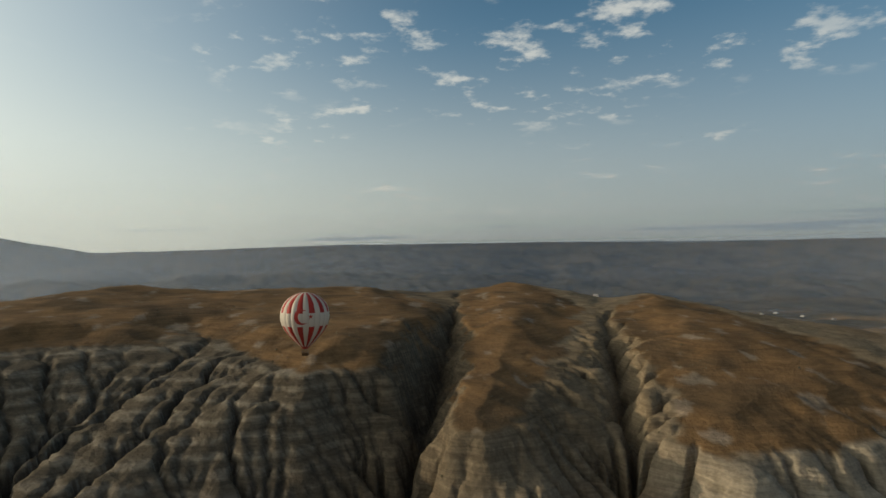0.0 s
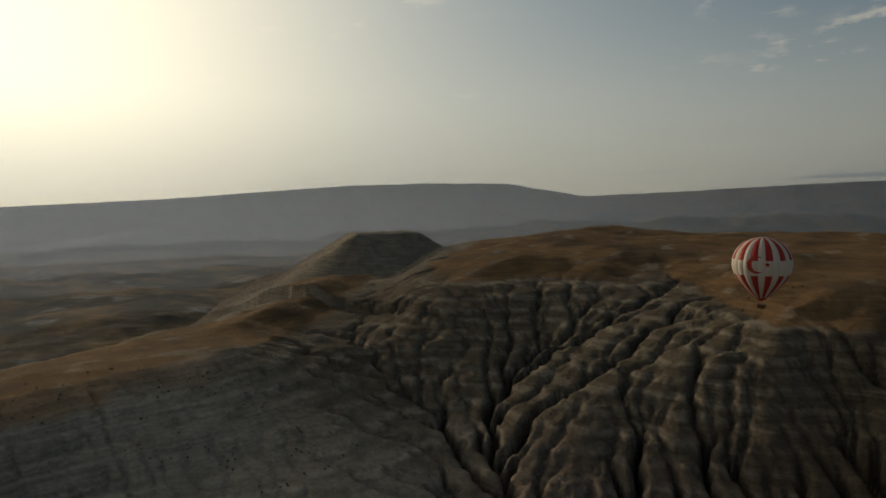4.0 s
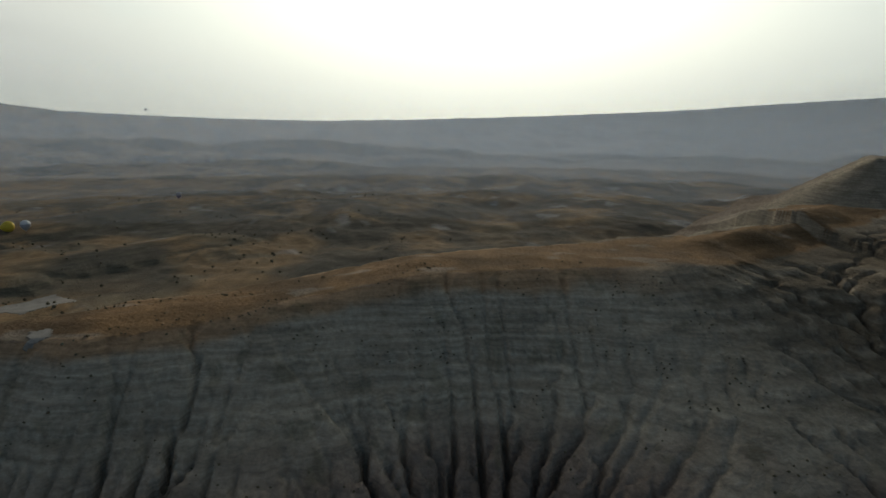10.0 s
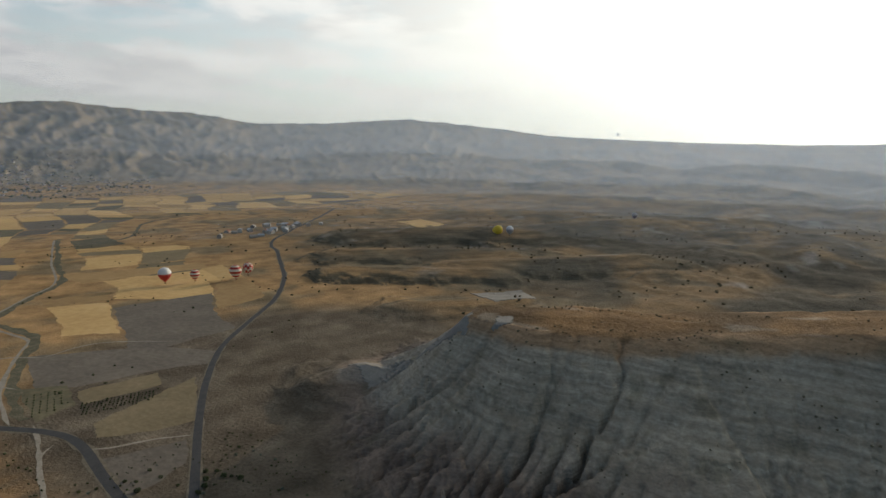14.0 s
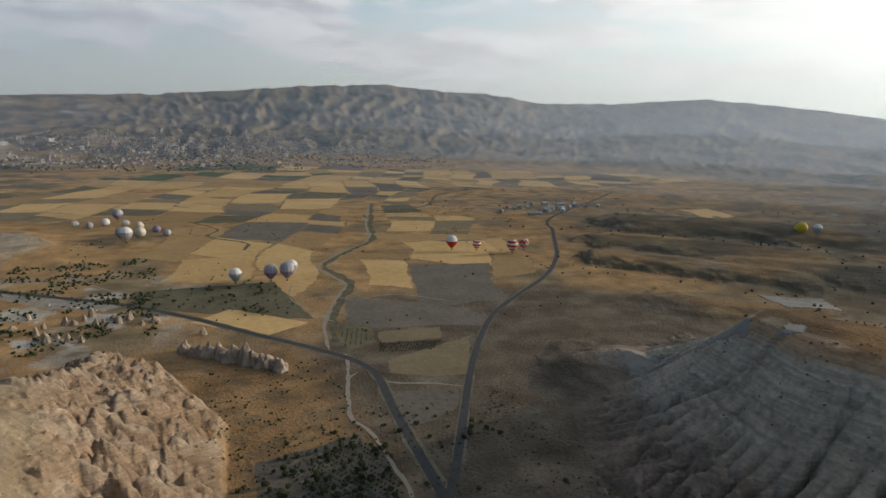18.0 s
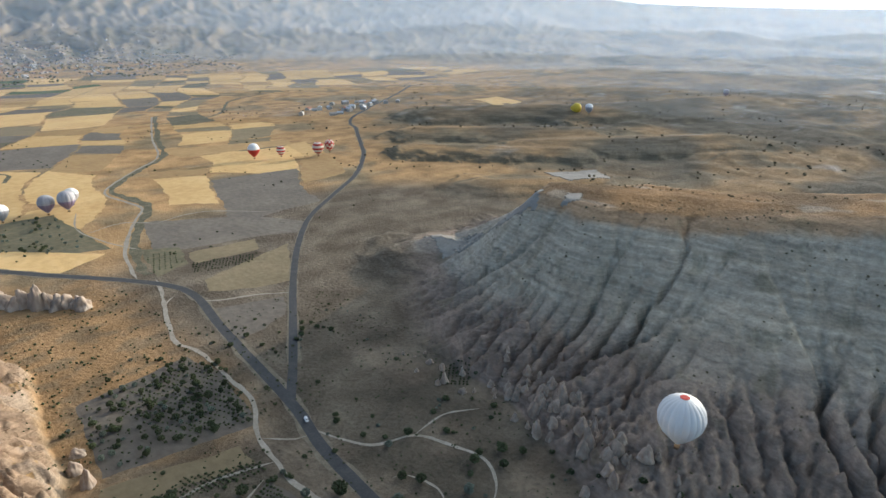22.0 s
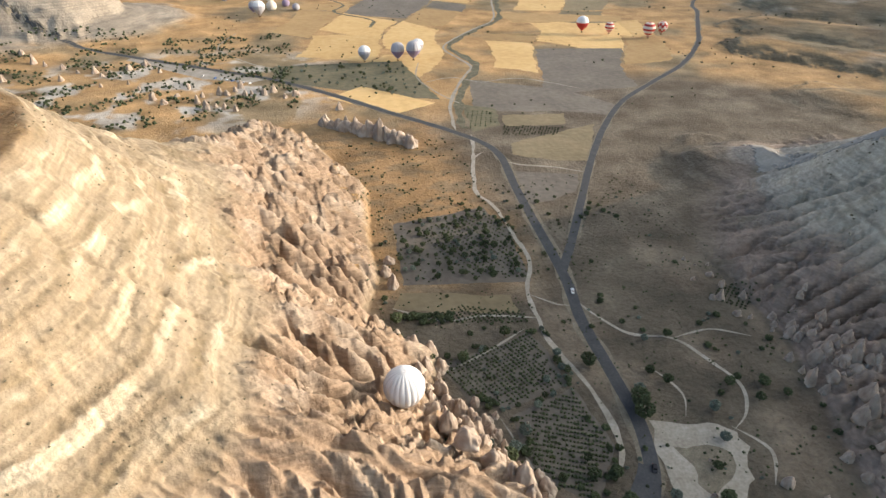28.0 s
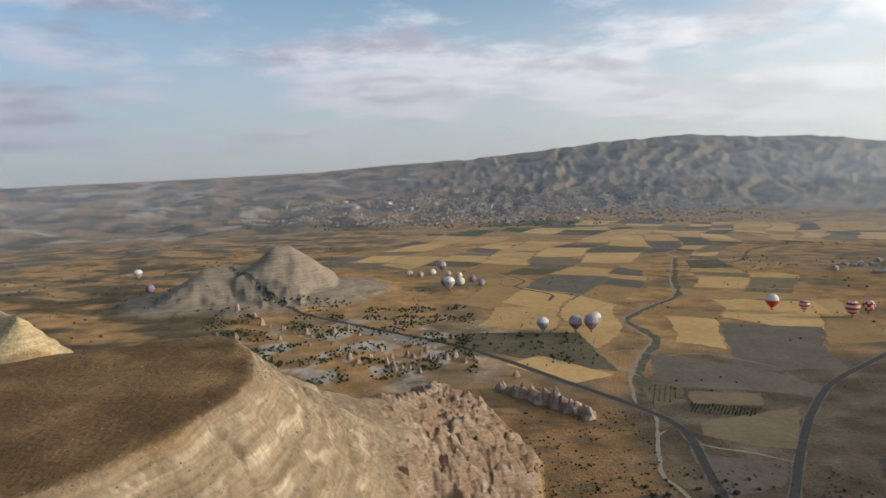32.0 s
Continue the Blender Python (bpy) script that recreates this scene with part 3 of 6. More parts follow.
def cover(x, y, z, steep, k):
    """Land cover: dry grass, pale tuff, tan ledges, scrub; valley and northern shade painted in."""
    n = len(x)

    def col(*rgb):
        return np.tile(np.array(rgb), (n, 1))
    wob, patchy = fbm(x / 40, y / 40, 4, 60), fbm(x / 120, y / 120, 5, 62)
    c = mixc(col(0.40, 0.25, 0.115), np.array([0.24, 0.18, 0.105]), smooth(0.0, 0.45, patchy + 0.1))
    # valley floor: the ridge's shadow deepened by a darker, greyer ground colour
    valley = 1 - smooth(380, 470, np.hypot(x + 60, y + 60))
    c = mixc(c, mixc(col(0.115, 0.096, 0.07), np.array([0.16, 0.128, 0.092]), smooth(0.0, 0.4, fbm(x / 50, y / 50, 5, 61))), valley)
    dull = 1 - smooth(150, 230, np.hypot((x + 300) * 0.9, y + 400))
    c = mixc(c, mixc(col(0.13, 0.105, 0.075), np.array([0.17, 0.138, 0.10]), smooth(-0.1, 0.35, fbm(x / 60, y / 40, 5, 96))), dull)
    # ochre put back where the sun reaches the valley floor
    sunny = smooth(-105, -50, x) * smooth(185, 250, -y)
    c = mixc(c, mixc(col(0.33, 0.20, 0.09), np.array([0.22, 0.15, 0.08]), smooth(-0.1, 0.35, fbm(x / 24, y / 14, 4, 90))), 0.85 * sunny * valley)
    far_scrub = smooth(150, 420, x) * smooth(380, 560, -y) * (1 - smooth(2000, 2600, np.hypot(x, y)))
    c = mixc(c, np.array([0.10, 0.09, 0.06]), 0.85 * far_scrub * smooth(-0.12, 0.2, fbm(x / 130, y / 70, 5, 77)))
    # scrub country behind the ridge and to the north
    wild = np.clip(smooth(430, 800, -x) * smooth(-1600, -500, y) + smooth(900, 1500, np.hypot(x, y)) * smooth(-200, 500, y), 0, 1)
    scrubby = smooth(-0.35, 0.25, fbm(x / 260, y / 150, 5, 63))
    c = mixc(c, np.array([0.085, 0.08, 0.065]), wild * (0.5 + 0.45 * scrubby))
    c = mixc(c, np.array([0.30, 0.28, 0.26]), wild * smooth(0.35, 0.6, fbm(x / 140, y / 90, 4, 65)) * 0.7)
    broken = smooth(0.10, 0.32, steep) * (x < -430) * (y < -240) * (k["foot"] <= 0)
    c = mixc(c, np.array([0.11, 0.098, 0.07]), 0.85 * broken)
    # western slope
    ew = k["edge"]
    rock = smooth(0.0, 0.03 + 0.3 * (1 - smooth(-260, -150, y)), ew + 0.02 * wob) * (k["foot"] > 0)
    layer = smooth(0.35, 0.9, 0.5 + 0.5 * np.sin(z * 1.5 + 1.5 * wob) * (0.6 + patchy))
    rockc = mixc(col(0.41, 0.355, 0.272), np.array([0.26, 0.22, 0.16]), 0.55 * layer * smooth(0.35, 0.6, ew))
    rockc = mixc(rockc, np.array([0.26, 0.20, 0.155]), 1 - smooth(0.30, 0.55, ew + 0.08 * wob))
    rockc = mixc(rockc, mixc(col(0.125, 0.098, 0.068), np.array([0.19, 0.155, 0.12]), smooth(0.0, 0.3, fbm(x / 16, y / 16, 4, 76))), spur_mask(x, y))
    rockc = mixc(rockc, np.array([0.40, 0.24, 0.12]), 0.75 * smooth(0.87, 0.93, ew + 0.05 * wob) * (1 - smooth(120, 260, y)))
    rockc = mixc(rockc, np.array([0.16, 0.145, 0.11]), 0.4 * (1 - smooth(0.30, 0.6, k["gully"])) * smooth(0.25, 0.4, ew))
    rockc = mixc(rockc, np.array([0.13, 0.12, 0.07]), 0.4 * smooth(0.22, 0.5, fbm(x / 20, y / 20, 5, 64)) * (1 - smooth(0.8, 1.3, steep)))
    rockc = mixc(rockc, np.array([0.14, 0.12, 0.09]), 0.25 * smooth(0.3, 0.6, fbm(x / 60 + 3, y / 60, 5, 67)) * smooth(0.35, 0.5, ew))
    # northern cliffs: gold-tan, then shade painted in as near-black rock, less of it eastward
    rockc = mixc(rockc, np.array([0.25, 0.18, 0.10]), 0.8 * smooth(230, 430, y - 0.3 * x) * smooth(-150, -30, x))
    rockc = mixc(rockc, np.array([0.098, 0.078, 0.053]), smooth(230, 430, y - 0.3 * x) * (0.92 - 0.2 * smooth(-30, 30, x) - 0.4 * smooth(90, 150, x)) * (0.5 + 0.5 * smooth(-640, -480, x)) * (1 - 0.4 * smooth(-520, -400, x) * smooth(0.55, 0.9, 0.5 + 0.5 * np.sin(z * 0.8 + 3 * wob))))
    grass = mixc(col(0.20, 0.12, 0.055), np.array([0.125, 0.082, 0.043]), smooth(-0.15, 0.4, fbm(x / 90, y / 90, 5, 68)))
    grass = mixc(grass, np.array([0.40, 0.36, 0.30]), 0.35 * smooth(0.32, 0.5, fbm(x / 28, y / 60, 4, 69)))
    rockc = mixc(rockc, grass, smooth(-4, 5, k["rim"] + 6 * wob) * (1 - smooth(0.7, 1.2, steep)))
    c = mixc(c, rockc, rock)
    # pale bare spur at its southern end
    spur = smooth(4, 16, z + 8 * wob) * (1 - smooth(-255, -205, y)) * smooth(-480, -440, x) * (1 - smooth(-250, -215, x))
    c = mixc(c, np.array([0.39, 0.35, 0.29]), 0.4 * spur * smooth(0.2, 0.7, 0.5 + 0.5 * np.sin(z / 2.2 + 3 * wob)))
    # eastern hill
    ee = k["edge_e"]
    rock = smooth(0.0, 0.04, ee + 0.02 * wob) * (k["foot_e"] > 0)
    rockc = mixc(col(0.32, 0.25, 0.165), np.array([0.22, 0.16, 0.095]), 0.6 * smooth(0.62, 0.95, 0.5 + 0.5 * np.sin(z * 0.9 + 2.2 * wob) * (0.8 + 1.5 * patchy)))
    ragged = smooth(-0.25, 0.3, fbm(x / 22, y / 22, 4, 73))
    rockc = mixc(rockc, np.array([0.47, 0.39, 0.275]), 0.95 * ragged * smooth(0.74, 0.8, k["bed_e"]) * (1 - smooth(0.93, 0.97, k["bed_e"])))
    rockc = mixc(rockc, np.array([0.19, 0.14, 0.078]), 0.75 * (1 - smooth(0.05, 0.4, k["bed_e"])) * smooth(-0.2, 0.3, fbm(x / 30, y / 30, 4, 74)))
    rockc = mixc(rockc, np.array([0.27, 0.21, 0.135]), 0.55 * smooth(0.0, 0.4, fbm(x / 14, y / 14, 5, 70)))
    rockc = mixc(rockc, mixc(col(0.30, 0.215, 0.145), np.array([0.36, 0.28, 0.205]), smooth(0.0, 0.3, fbm(x / 24, y / 24, 3, 71))), k["fin_e"])
    low = k["fin_e"] * (1 - smooth(0.25, 0.6, steep)) * smooth(0, 4, 22 - z)
    rockc = mixc(rockc, np.array([0.33, 0.21, 0.09]), 0.9 * low)
    rockc = mixc(rockc, mixc(col(0.17, 0.105, 0.05), np.array([0.24, 0.155, 0.075]), smooth(-0.2, 0.3, wob)), smooth(-4, 4, k["rim_e"] + 5 * wob))
    c = mixc(c, rockc, rock)
    # butte and tan hill
    for cx, cy, rad, tone in ((410, -960, 250, (0.29, 0.245, 0.19)), (430, -395, 170, (0.48, 0.38, 0.22))):
        c = mixc(c, np.array(tone), smooth(2, 10, z) * (np.hypot(x - cx, y - cy) < rad) * (k["foot_e"] <= 0))
    # bare pale ground among the rock towers
    pale = smooth(0.05, 0.3, fbm(x / 45, y / 45, 4, 72)) * (1 - smooth(90, 190, np.hypot((x - 170) * 0.8, y + 640))) * (z < 4)
    c = mixc(c, np.array([0.52, 0.48, 0.42]), 0.85 * pale)
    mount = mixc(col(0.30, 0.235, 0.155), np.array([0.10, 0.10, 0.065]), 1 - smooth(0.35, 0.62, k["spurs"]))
    mount = mixc(mount, np.array([0.12, 0.115, 0.08]), 0.7 * smooth(0.0, 0.3, fbm(x / 220, y / 220, 4, 66)))
    plain_far = mixc(col(0.27, 0.19, 0.105), np.array([0.10, 0.09, 0.06]), smooth(-0.12, 0.22, fbm(x / 170, y / 170, 5, 92)))
    plain_far = mixc(plain_far, np.array([0.42, 0.37, 0.30]), 0.8 * smooth(0.22, 0.4, fbm(x / 240 + 7, y / 240, 5, 93)) * smooth(-400, 400, x) * (y < 0))
    plain_far = mixc(plain_far, np.array([0.07, 0.068, 0.055]), 0.75 * smooth(-900, 300, y))
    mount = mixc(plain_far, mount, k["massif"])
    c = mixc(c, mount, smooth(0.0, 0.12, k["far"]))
    return np.clip(c, 0.02, 0.9)


def build_ground():
    az = np.radians(np.concatenate([np.arange(-41, 100, 0.23), np.arange(100, 222, 0.16), np.arange(222, 319, 1.0)]))
    rad = np.concatenate([np.linspace(12, 100, 16)[:-1], 100 * np.exp(np.arange(0, math.log(48.6), 0.0066))])
    a, r = np.meshgrid(az, rad, indexing="ij")
    x, y = (26 - r * np.sin(a)).ravel(), (30 + r * np.cos(a)).ravel()
    k = {}
    z = height(x, y, k)
    na, nr = len(az), len(rad)
    zz = z.reshape(na, nr)
    dr = np.gradient(zz, axis=1) / np.gradient(rad)[None, :]
    turn = np.gradient(np.unwrap(az))[:, None] * 2
    da = (np.roll(zz, -1, 0) - np.roll(zz, 1, 0)) / (turn * r)
    steep = np.hypot(dr, da).ravel()
    i, j = np.meshgrid(np.arange(na), np.arange(nr - 1), indexing="ij")
    i2 = (i + 1) % na
    quads = np.stack([i * nr + j, i2 * nr + j, i2 * nr + j + 1, i * nr + j + 1], -1).reshape(-1, 4)
    me = bpy.data.meshes.new("ground")
    me.vertices.add(len(x) + 1)
    me.vertices.foreach_set("co", np.concatenate([np.stack([x, y, z], 1).ravel(), [26, 30, zz[:, 0].mean()]]))
    fan = np.stack([np.full(na, len(x)), ((np.arange(na) + 1) % na) * nr, np.arange(na) * nr], 1)
    loops = np.concatenate([quads.ravel(), fan.ravel()])
    me.loops.add(len(loops))
    me.loops.foreach_set("vertex_index", loops.astype(np.int32))
    me.polygons.add(len(quads) + na)
    me.polygons.foreach_set("loop_start", np.concatenate([np.arange(len(quads)) * 4, len(quads) * 4 + np.arange(na) * 3]).astype(np.int32))
    me.polygons.foreach_set("use_smooth", np.ones(len(quads) + na, bool))
    me.update(calc_edges=True)
    att = me.color_attributes.new("cover", "FLOAT_COLOR", "POINT")
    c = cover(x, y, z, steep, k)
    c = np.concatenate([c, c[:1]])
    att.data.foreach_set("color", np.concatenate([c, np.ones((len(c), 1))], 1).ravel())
    me.materials.append(land_material())
    return tagged(new("ground", me), "dry grass plain, pale tuff slopes and bare tablelands", "ground", kind="structure")


build_ground()


# ---- distance haze: imitated by added translucent shells, denser farther out ----
def haze_material(density, top, northern=False):
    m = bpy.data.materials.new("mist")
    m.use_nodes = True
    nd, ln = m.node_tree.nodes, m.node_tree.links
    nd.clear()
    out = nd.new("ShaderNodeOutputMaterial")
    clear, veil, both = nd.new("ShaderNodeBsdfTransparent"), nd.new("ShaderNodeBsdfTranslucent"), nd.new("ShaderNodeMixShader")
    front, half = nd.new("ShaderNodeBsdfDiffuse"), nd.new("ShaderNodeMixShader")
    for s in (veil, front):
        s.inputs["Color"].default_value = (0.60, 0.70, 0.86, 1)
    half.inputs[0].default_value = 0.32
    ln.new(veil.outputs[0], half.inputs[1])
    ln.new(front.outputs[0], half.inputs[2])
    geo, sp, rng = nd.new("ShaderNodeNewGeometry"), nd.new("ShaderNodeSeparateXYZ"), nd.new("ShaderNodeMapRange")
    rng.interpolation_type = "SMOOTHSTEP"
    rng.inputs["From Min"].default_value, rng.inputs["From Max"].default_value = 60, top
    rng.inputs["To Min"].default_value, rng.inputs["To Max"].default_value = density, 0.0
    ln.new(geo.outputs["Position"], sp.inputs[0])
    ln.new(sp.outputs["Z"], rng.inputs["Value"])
    # shells thicken westward for the glow towards the sun; the northern one fades
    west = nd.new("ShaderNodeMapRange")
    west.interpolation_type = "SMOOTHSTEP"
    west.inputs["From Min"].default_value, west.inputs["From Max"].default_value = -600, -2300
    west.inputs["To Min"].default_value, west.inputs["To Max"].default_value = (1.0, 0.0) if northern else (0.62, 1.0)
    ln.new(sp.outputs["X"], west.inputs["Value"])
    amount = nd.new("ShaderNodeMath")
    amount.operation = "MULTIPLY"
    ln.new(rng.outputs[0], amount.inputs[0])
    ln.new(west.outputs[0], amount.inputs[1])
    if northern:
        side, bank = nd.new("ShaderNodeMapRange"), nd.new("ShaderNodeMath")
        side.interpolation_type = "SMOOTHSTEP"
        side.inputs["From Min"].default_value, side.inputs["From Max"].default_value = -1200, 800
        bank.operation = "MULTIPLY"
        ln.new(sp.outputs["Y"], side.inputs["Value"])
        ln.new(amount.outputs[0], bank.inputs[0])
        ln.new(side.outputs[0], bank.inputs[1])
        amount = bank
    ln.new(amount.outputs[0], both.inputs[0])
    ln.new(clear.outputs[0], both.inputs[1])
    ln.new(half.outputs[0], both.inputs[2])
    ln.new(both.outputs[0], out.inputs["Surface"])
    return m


def haze_shell(radius, density, northern=False):
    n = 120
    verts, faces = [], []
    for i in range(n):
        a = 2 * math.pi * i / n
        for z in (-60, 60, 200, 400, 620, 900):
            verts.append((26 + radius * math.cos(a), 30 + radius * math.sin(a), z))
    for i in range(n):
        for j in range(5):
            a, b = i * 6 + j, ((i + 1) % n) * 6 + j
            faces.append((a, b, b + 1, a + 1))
    me = bpy.data.meshes.new("haze_shell")
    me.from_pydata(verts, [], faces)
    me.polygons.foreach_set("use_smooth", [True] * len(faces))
    me.materials.append(haze_material(density, 640 if northern else 200 + 0.2 * radius, northern))
    tagged(new("haze_shell", me), "translucent bluish shell imitating morning haze over the plain", "mist", kind="structure")


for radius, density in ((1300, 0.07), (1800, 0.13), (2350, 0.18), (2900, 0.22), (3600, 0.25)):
    haze_shell(radius, density)
# one more added shell behind the northern crest, to soften the skyline
haze_shell(4680, 0.6, True)


# ---- helpers for things ----
def part(name, bm, mat, parent, label=""):
    """One mesh object under a thing or a part."""
    me = bpy.data.meshes.new(name)
    bm.to_mesh(me)
    bm.free()
    if mat:
        me.materials.append(mat)
    ob = new(name, me)
    ob.parent = parent
    if label:
        tagged(ob, label)
    return ob


def empty(name, m, label, category, group=""):
    ob = new(name)
    ob.matrix_world = m
    return tagged(ob, label, category, group)


def box_bm(bm, cx, cy, cz, sx, sy, sz, bevel=0.0):
    made = bmesh.ops.create_cube(bm, size=1, matrix=Matrix.Translation((cx, cy, cz)) @ Matrix.Diagonal((sx, sy, sz, 1)))
    if bevel:
        edges = list({e for v in made["verts"] for e in v.link_edges})
        bmesh.ops.bevel(bm, geom=edges, offset=bevel, segments=2, affect="EDGES")


def box(cx, cy, cz, sx, sy, sz, bevel=0.0):
    bm = bmesh.new()
    box_bm(bm, cx, cy, cz, sx, sy, sz, bevel)
    return bm


def curve(points, step=5.0):
    """A smooth line through plan points, sampled about every step metres."""
    out = []
    n = len(points)
    for i in range(n - 1):
        p0, p1, p2, p3 = (np.array(points[min(max(j, 0), n - 1)], float) for j in (i - 1, i, i + 1, i + 2))
        k = max(2, int(np.linalg.norm(p2 - p1) / step))
        for j in range(k):
            t = j / k
            out.append(0.5 * (2 * p1 + (p2 - p0) * t + (2 * p0 - 5 * p1 + 4 * p2 - p3) * t * t + (3 * p1 - p0 - 3 * p2 + p3) * t ** 3))
    out.append(np.array(points[-1], float))
    return np.array(out)


def ribbon(name, points, width, lift, mat, label, category, rough=0.0, step=5.0, seed=0, cross=3):
    """A strip that lies on the land, with uneven edges."""
    c = curve(points, step)
    d = np.gradient(c, axis=0)
    nrm = np.stack([-d[:, 1], d[:, 0]], 1) / np.maximum(np.hypot(d[:, 0], d[:, 1]), 1e-6)[:, None]
    s = np.arange(len(c)) * 1.0
    w1 = width / 2 * (1 + rough * gnoise(s * 0.31, s * 0 + 0.5, seed) * 2)
    w2 = width / 2 * (1 + rough * gnoise(s * 0.31, s * 0 + 7.5, seed + 3) * 2)
    if name == "track":
        w1, w2 = (w * np.clip(np.minimum(s, s[::-1]) / 4, 0.2, 1) for w in (w1, w2))
    rows = []
    for j in range(cross + 1):
        u = j / cross
        rows.append(c + nrm * (w1 * (1 - u) - w2 * u)[:, None])
    pts = np.stack(rows, 1).reshape(-1, 2)
    z = height(pts[:, 0], pts[:, 1]) + lift
    n = cross + 1
    faces = [(i * n + j, i * n + j + 1, (i + 1) * n + j + 1, (i + 1) * n + j) for i in range(len(c) - 1) for j in range(cross)]
    me = bpy.data.meshes.new(name)
    me.from_pydata([(x, y, q) for (x, y), q in zip(pts, z)], [], faces)
    me.materials.append(mat)
    return tagged(new(name, me), label, category, kind="structure")


def patch(name, poly, lift, mat, label, category, group="", wobble=0.0, kind="", seed=0, bend=0.0):
    """A piece of land cover with a wavering outline, lying on flat ground."""
    rim = []
    for (ax, ay), (bx, by) in zip(poly, poly[1:] + poly[:1]):
        k = max(1, int(math.hypot(bx - ax, by - ay) / 4))
        rim += [(ax + (bx - ax) * j / k, ay + (by - ay) * j / k) for j in range(k)]
    px, py = np.array(rim).T
    fine = 0.4 * gnoise(px / 5, py / 5, seed + 4)
    qx = px + wobble * (gnoise(px / 17, py / 17, seed) + fine) + bend * gnoise(px / 230, py / 230, 94)
    qy = py + wobble * (gnoise(px / 17, py / 17, seed + 9) - fine) + bend * gnoise(px / 230, py / 230, 95)
    pts = [(float(u), float(v), lift) for u, v in zip(qx, qy)]
    me = bpy.data.meshes.new(name)
    me.from_pydata(pts, [], [tuple(range(len(pts)))])
    me.materials.append(mat)
    return tagged(new(name, me), label, category, group, kind)


ASPHALT = material("asphalt", [(0.045, 0.046, 0.05), (0.06, 0.06, 0.063), (0.085, 0.083, 0.08)], 0.15, 0.85, 0.2)
DUST = material("pale_dust", [(0.22, 0.19, 0.15), (0.31, 0.275, 0.225), (0.40, 0.36, 0.31)], 0.12, 1.0, 0.3)
VERGE = material("dusty_verge", [(0.11, 0.095, 0.068), (0.17, 0.145, 0.105), (0.25, 0.215, 0.165)], 0.25, 1.0, 0.3)
STREAM = material("dry_stream_scrub", [(0.06, 0.065, 0.04), (0.12, 0.11, 0.07), (0.24, 0.20, 0.14)], 0.12, 1.0, 0.5)

MAIN_ROAD = [(520, -1000), (360, -880), (230, -778), (142, -709), (68, -650), (6, -580), (-43, -514), (-84, -461), (-109, -421), (-116, -388),
             (-109, -335), (-104, -290), (-96, -213), (-88, -173), (-85, -135), (-82, -102), (-74, -77), (-63, -60), (-54, -46), (-46, -30), (-36, 10), (-34, 60)]
BRANCH_ROAD = [(-97, -218), (-119, -252), (-151, -305), (-187, -364), (-232, -430), (-285, -493), (-350, -545), (-427, -605), (-505, -690),
               (-556, -765), (-592, -820), (-634, -885), (-655, -930), (-700, -985), (-775, -1040), (-890, -1126), (-1180, -1350)]
ribbon("verge", MAIN_ROAD, 9.5, 0.125, VERGE, "dusty grass verge of the country road", "verge", 0.35, 5, 2)
ribbon("verge", BRANCH_ROAD[1:], 8, 0.13, VERGE, "dusty grass verge of the branch road", "verge", 0.35, 5, 4)
ribbon("road", MAIN_ROAD, 6.4, 0.19, ASPHALT, "dark grey asphalt country road across the valley", "road", 0.04, 4, 1)
ribbon("road", BRANCH_ROAD, 5.6, 0.18, ASPHALT, "dark grey asphalt branch road over the plain", "road", 0.04, 4, 6)
ribbon("road", [(-74, -80), (-66, -70), (-58, -60), (-52, -50)], 9, 0.185, ASPHALT, "worn grey asphalt lay-by beside the road", "road", 0.2, 3, 8)
for pts, w in (([(-106, -440), (-100, -414), (-84, -360), (-77, -328), (-83, -306), (-83, -266), (-82, -233), (-70, -205), (-66, -180), (-65, -159),
                 (-69, -135), (-71, -114), (-68, -92), (-60, -78)], 3.6),
               ([(-116, -377), (-130, -366), (-150, -358), (-172, -343)], 3.4), ([(-92, -190), (-105, -159), (-127, -148), (-135, -131), (-140, -111), (-132, -96), (-120, -88)], 2.4),
               ([(-127, -148), (-150, -150), (-168, -140)], 2.0), ([(-70, -200), (-82, -188), (-90, -186)], 3.0), ([(-66, -180), (-40, -188), (-15, -190), (8, -206)], 2.2),
               ([(-105, -400), (-92, -385), (-80, -340)], 2.6), ([(-104, -100), (-110, -112), (-106, -128), (-100, -132)], 1.8),
               ([(60, -690), (90, -720), (130, -800), (110, -880)], 2.6), ([(-160, -585), (-210, -590), (-262, -540)], 2.4), ([(-100, -600), (-135, -610), (-160, -585)], 2.4),
               ([(-120, -520), (-105, -560), (-95, -620), (-110, -680)], 2.2), ([(-84, -56), (-76, -40), (-70, -34)], 3.6), ([(-120, -90), (-128, -75), (-118, -60)], 2.2),
               ([(-32, -66), (-25, -75), (-28, -90), (-24, -118)], 1.6), ([(-56, -173), (-30, -160), (-5, -150)], 1.5)):
    ribbon("track", pts, w * 0.72, 0.15 + 0.0013 * w, DUST, "pale dusty dirt track worn into the dry ground", "dirt track", 0.45, 3, int(w * 10))
RIVER = [(-420, -1290), (-381, -1185), (-330, -1040), (-286, -899), (-231, -835), (-169, -753), (-172, -690), (-176, -650), (-150, -600), (-117, -523), (-104, -455)]
ribbon("stream_bed", RIVER, 9, 0.135, STREAM, "dry stream bed overgrown with dark scrub", "stream bed", 0.6, 5, 12)
ribbon("stream_bed", [(-20, -1150), (-60, -1060), (-40, -1000), (-90, -930), (-80, -880)], 5, 0.138, STREAM, "narrow dry ditch with dark scrub", "ditch", 0.6, 5, 13)
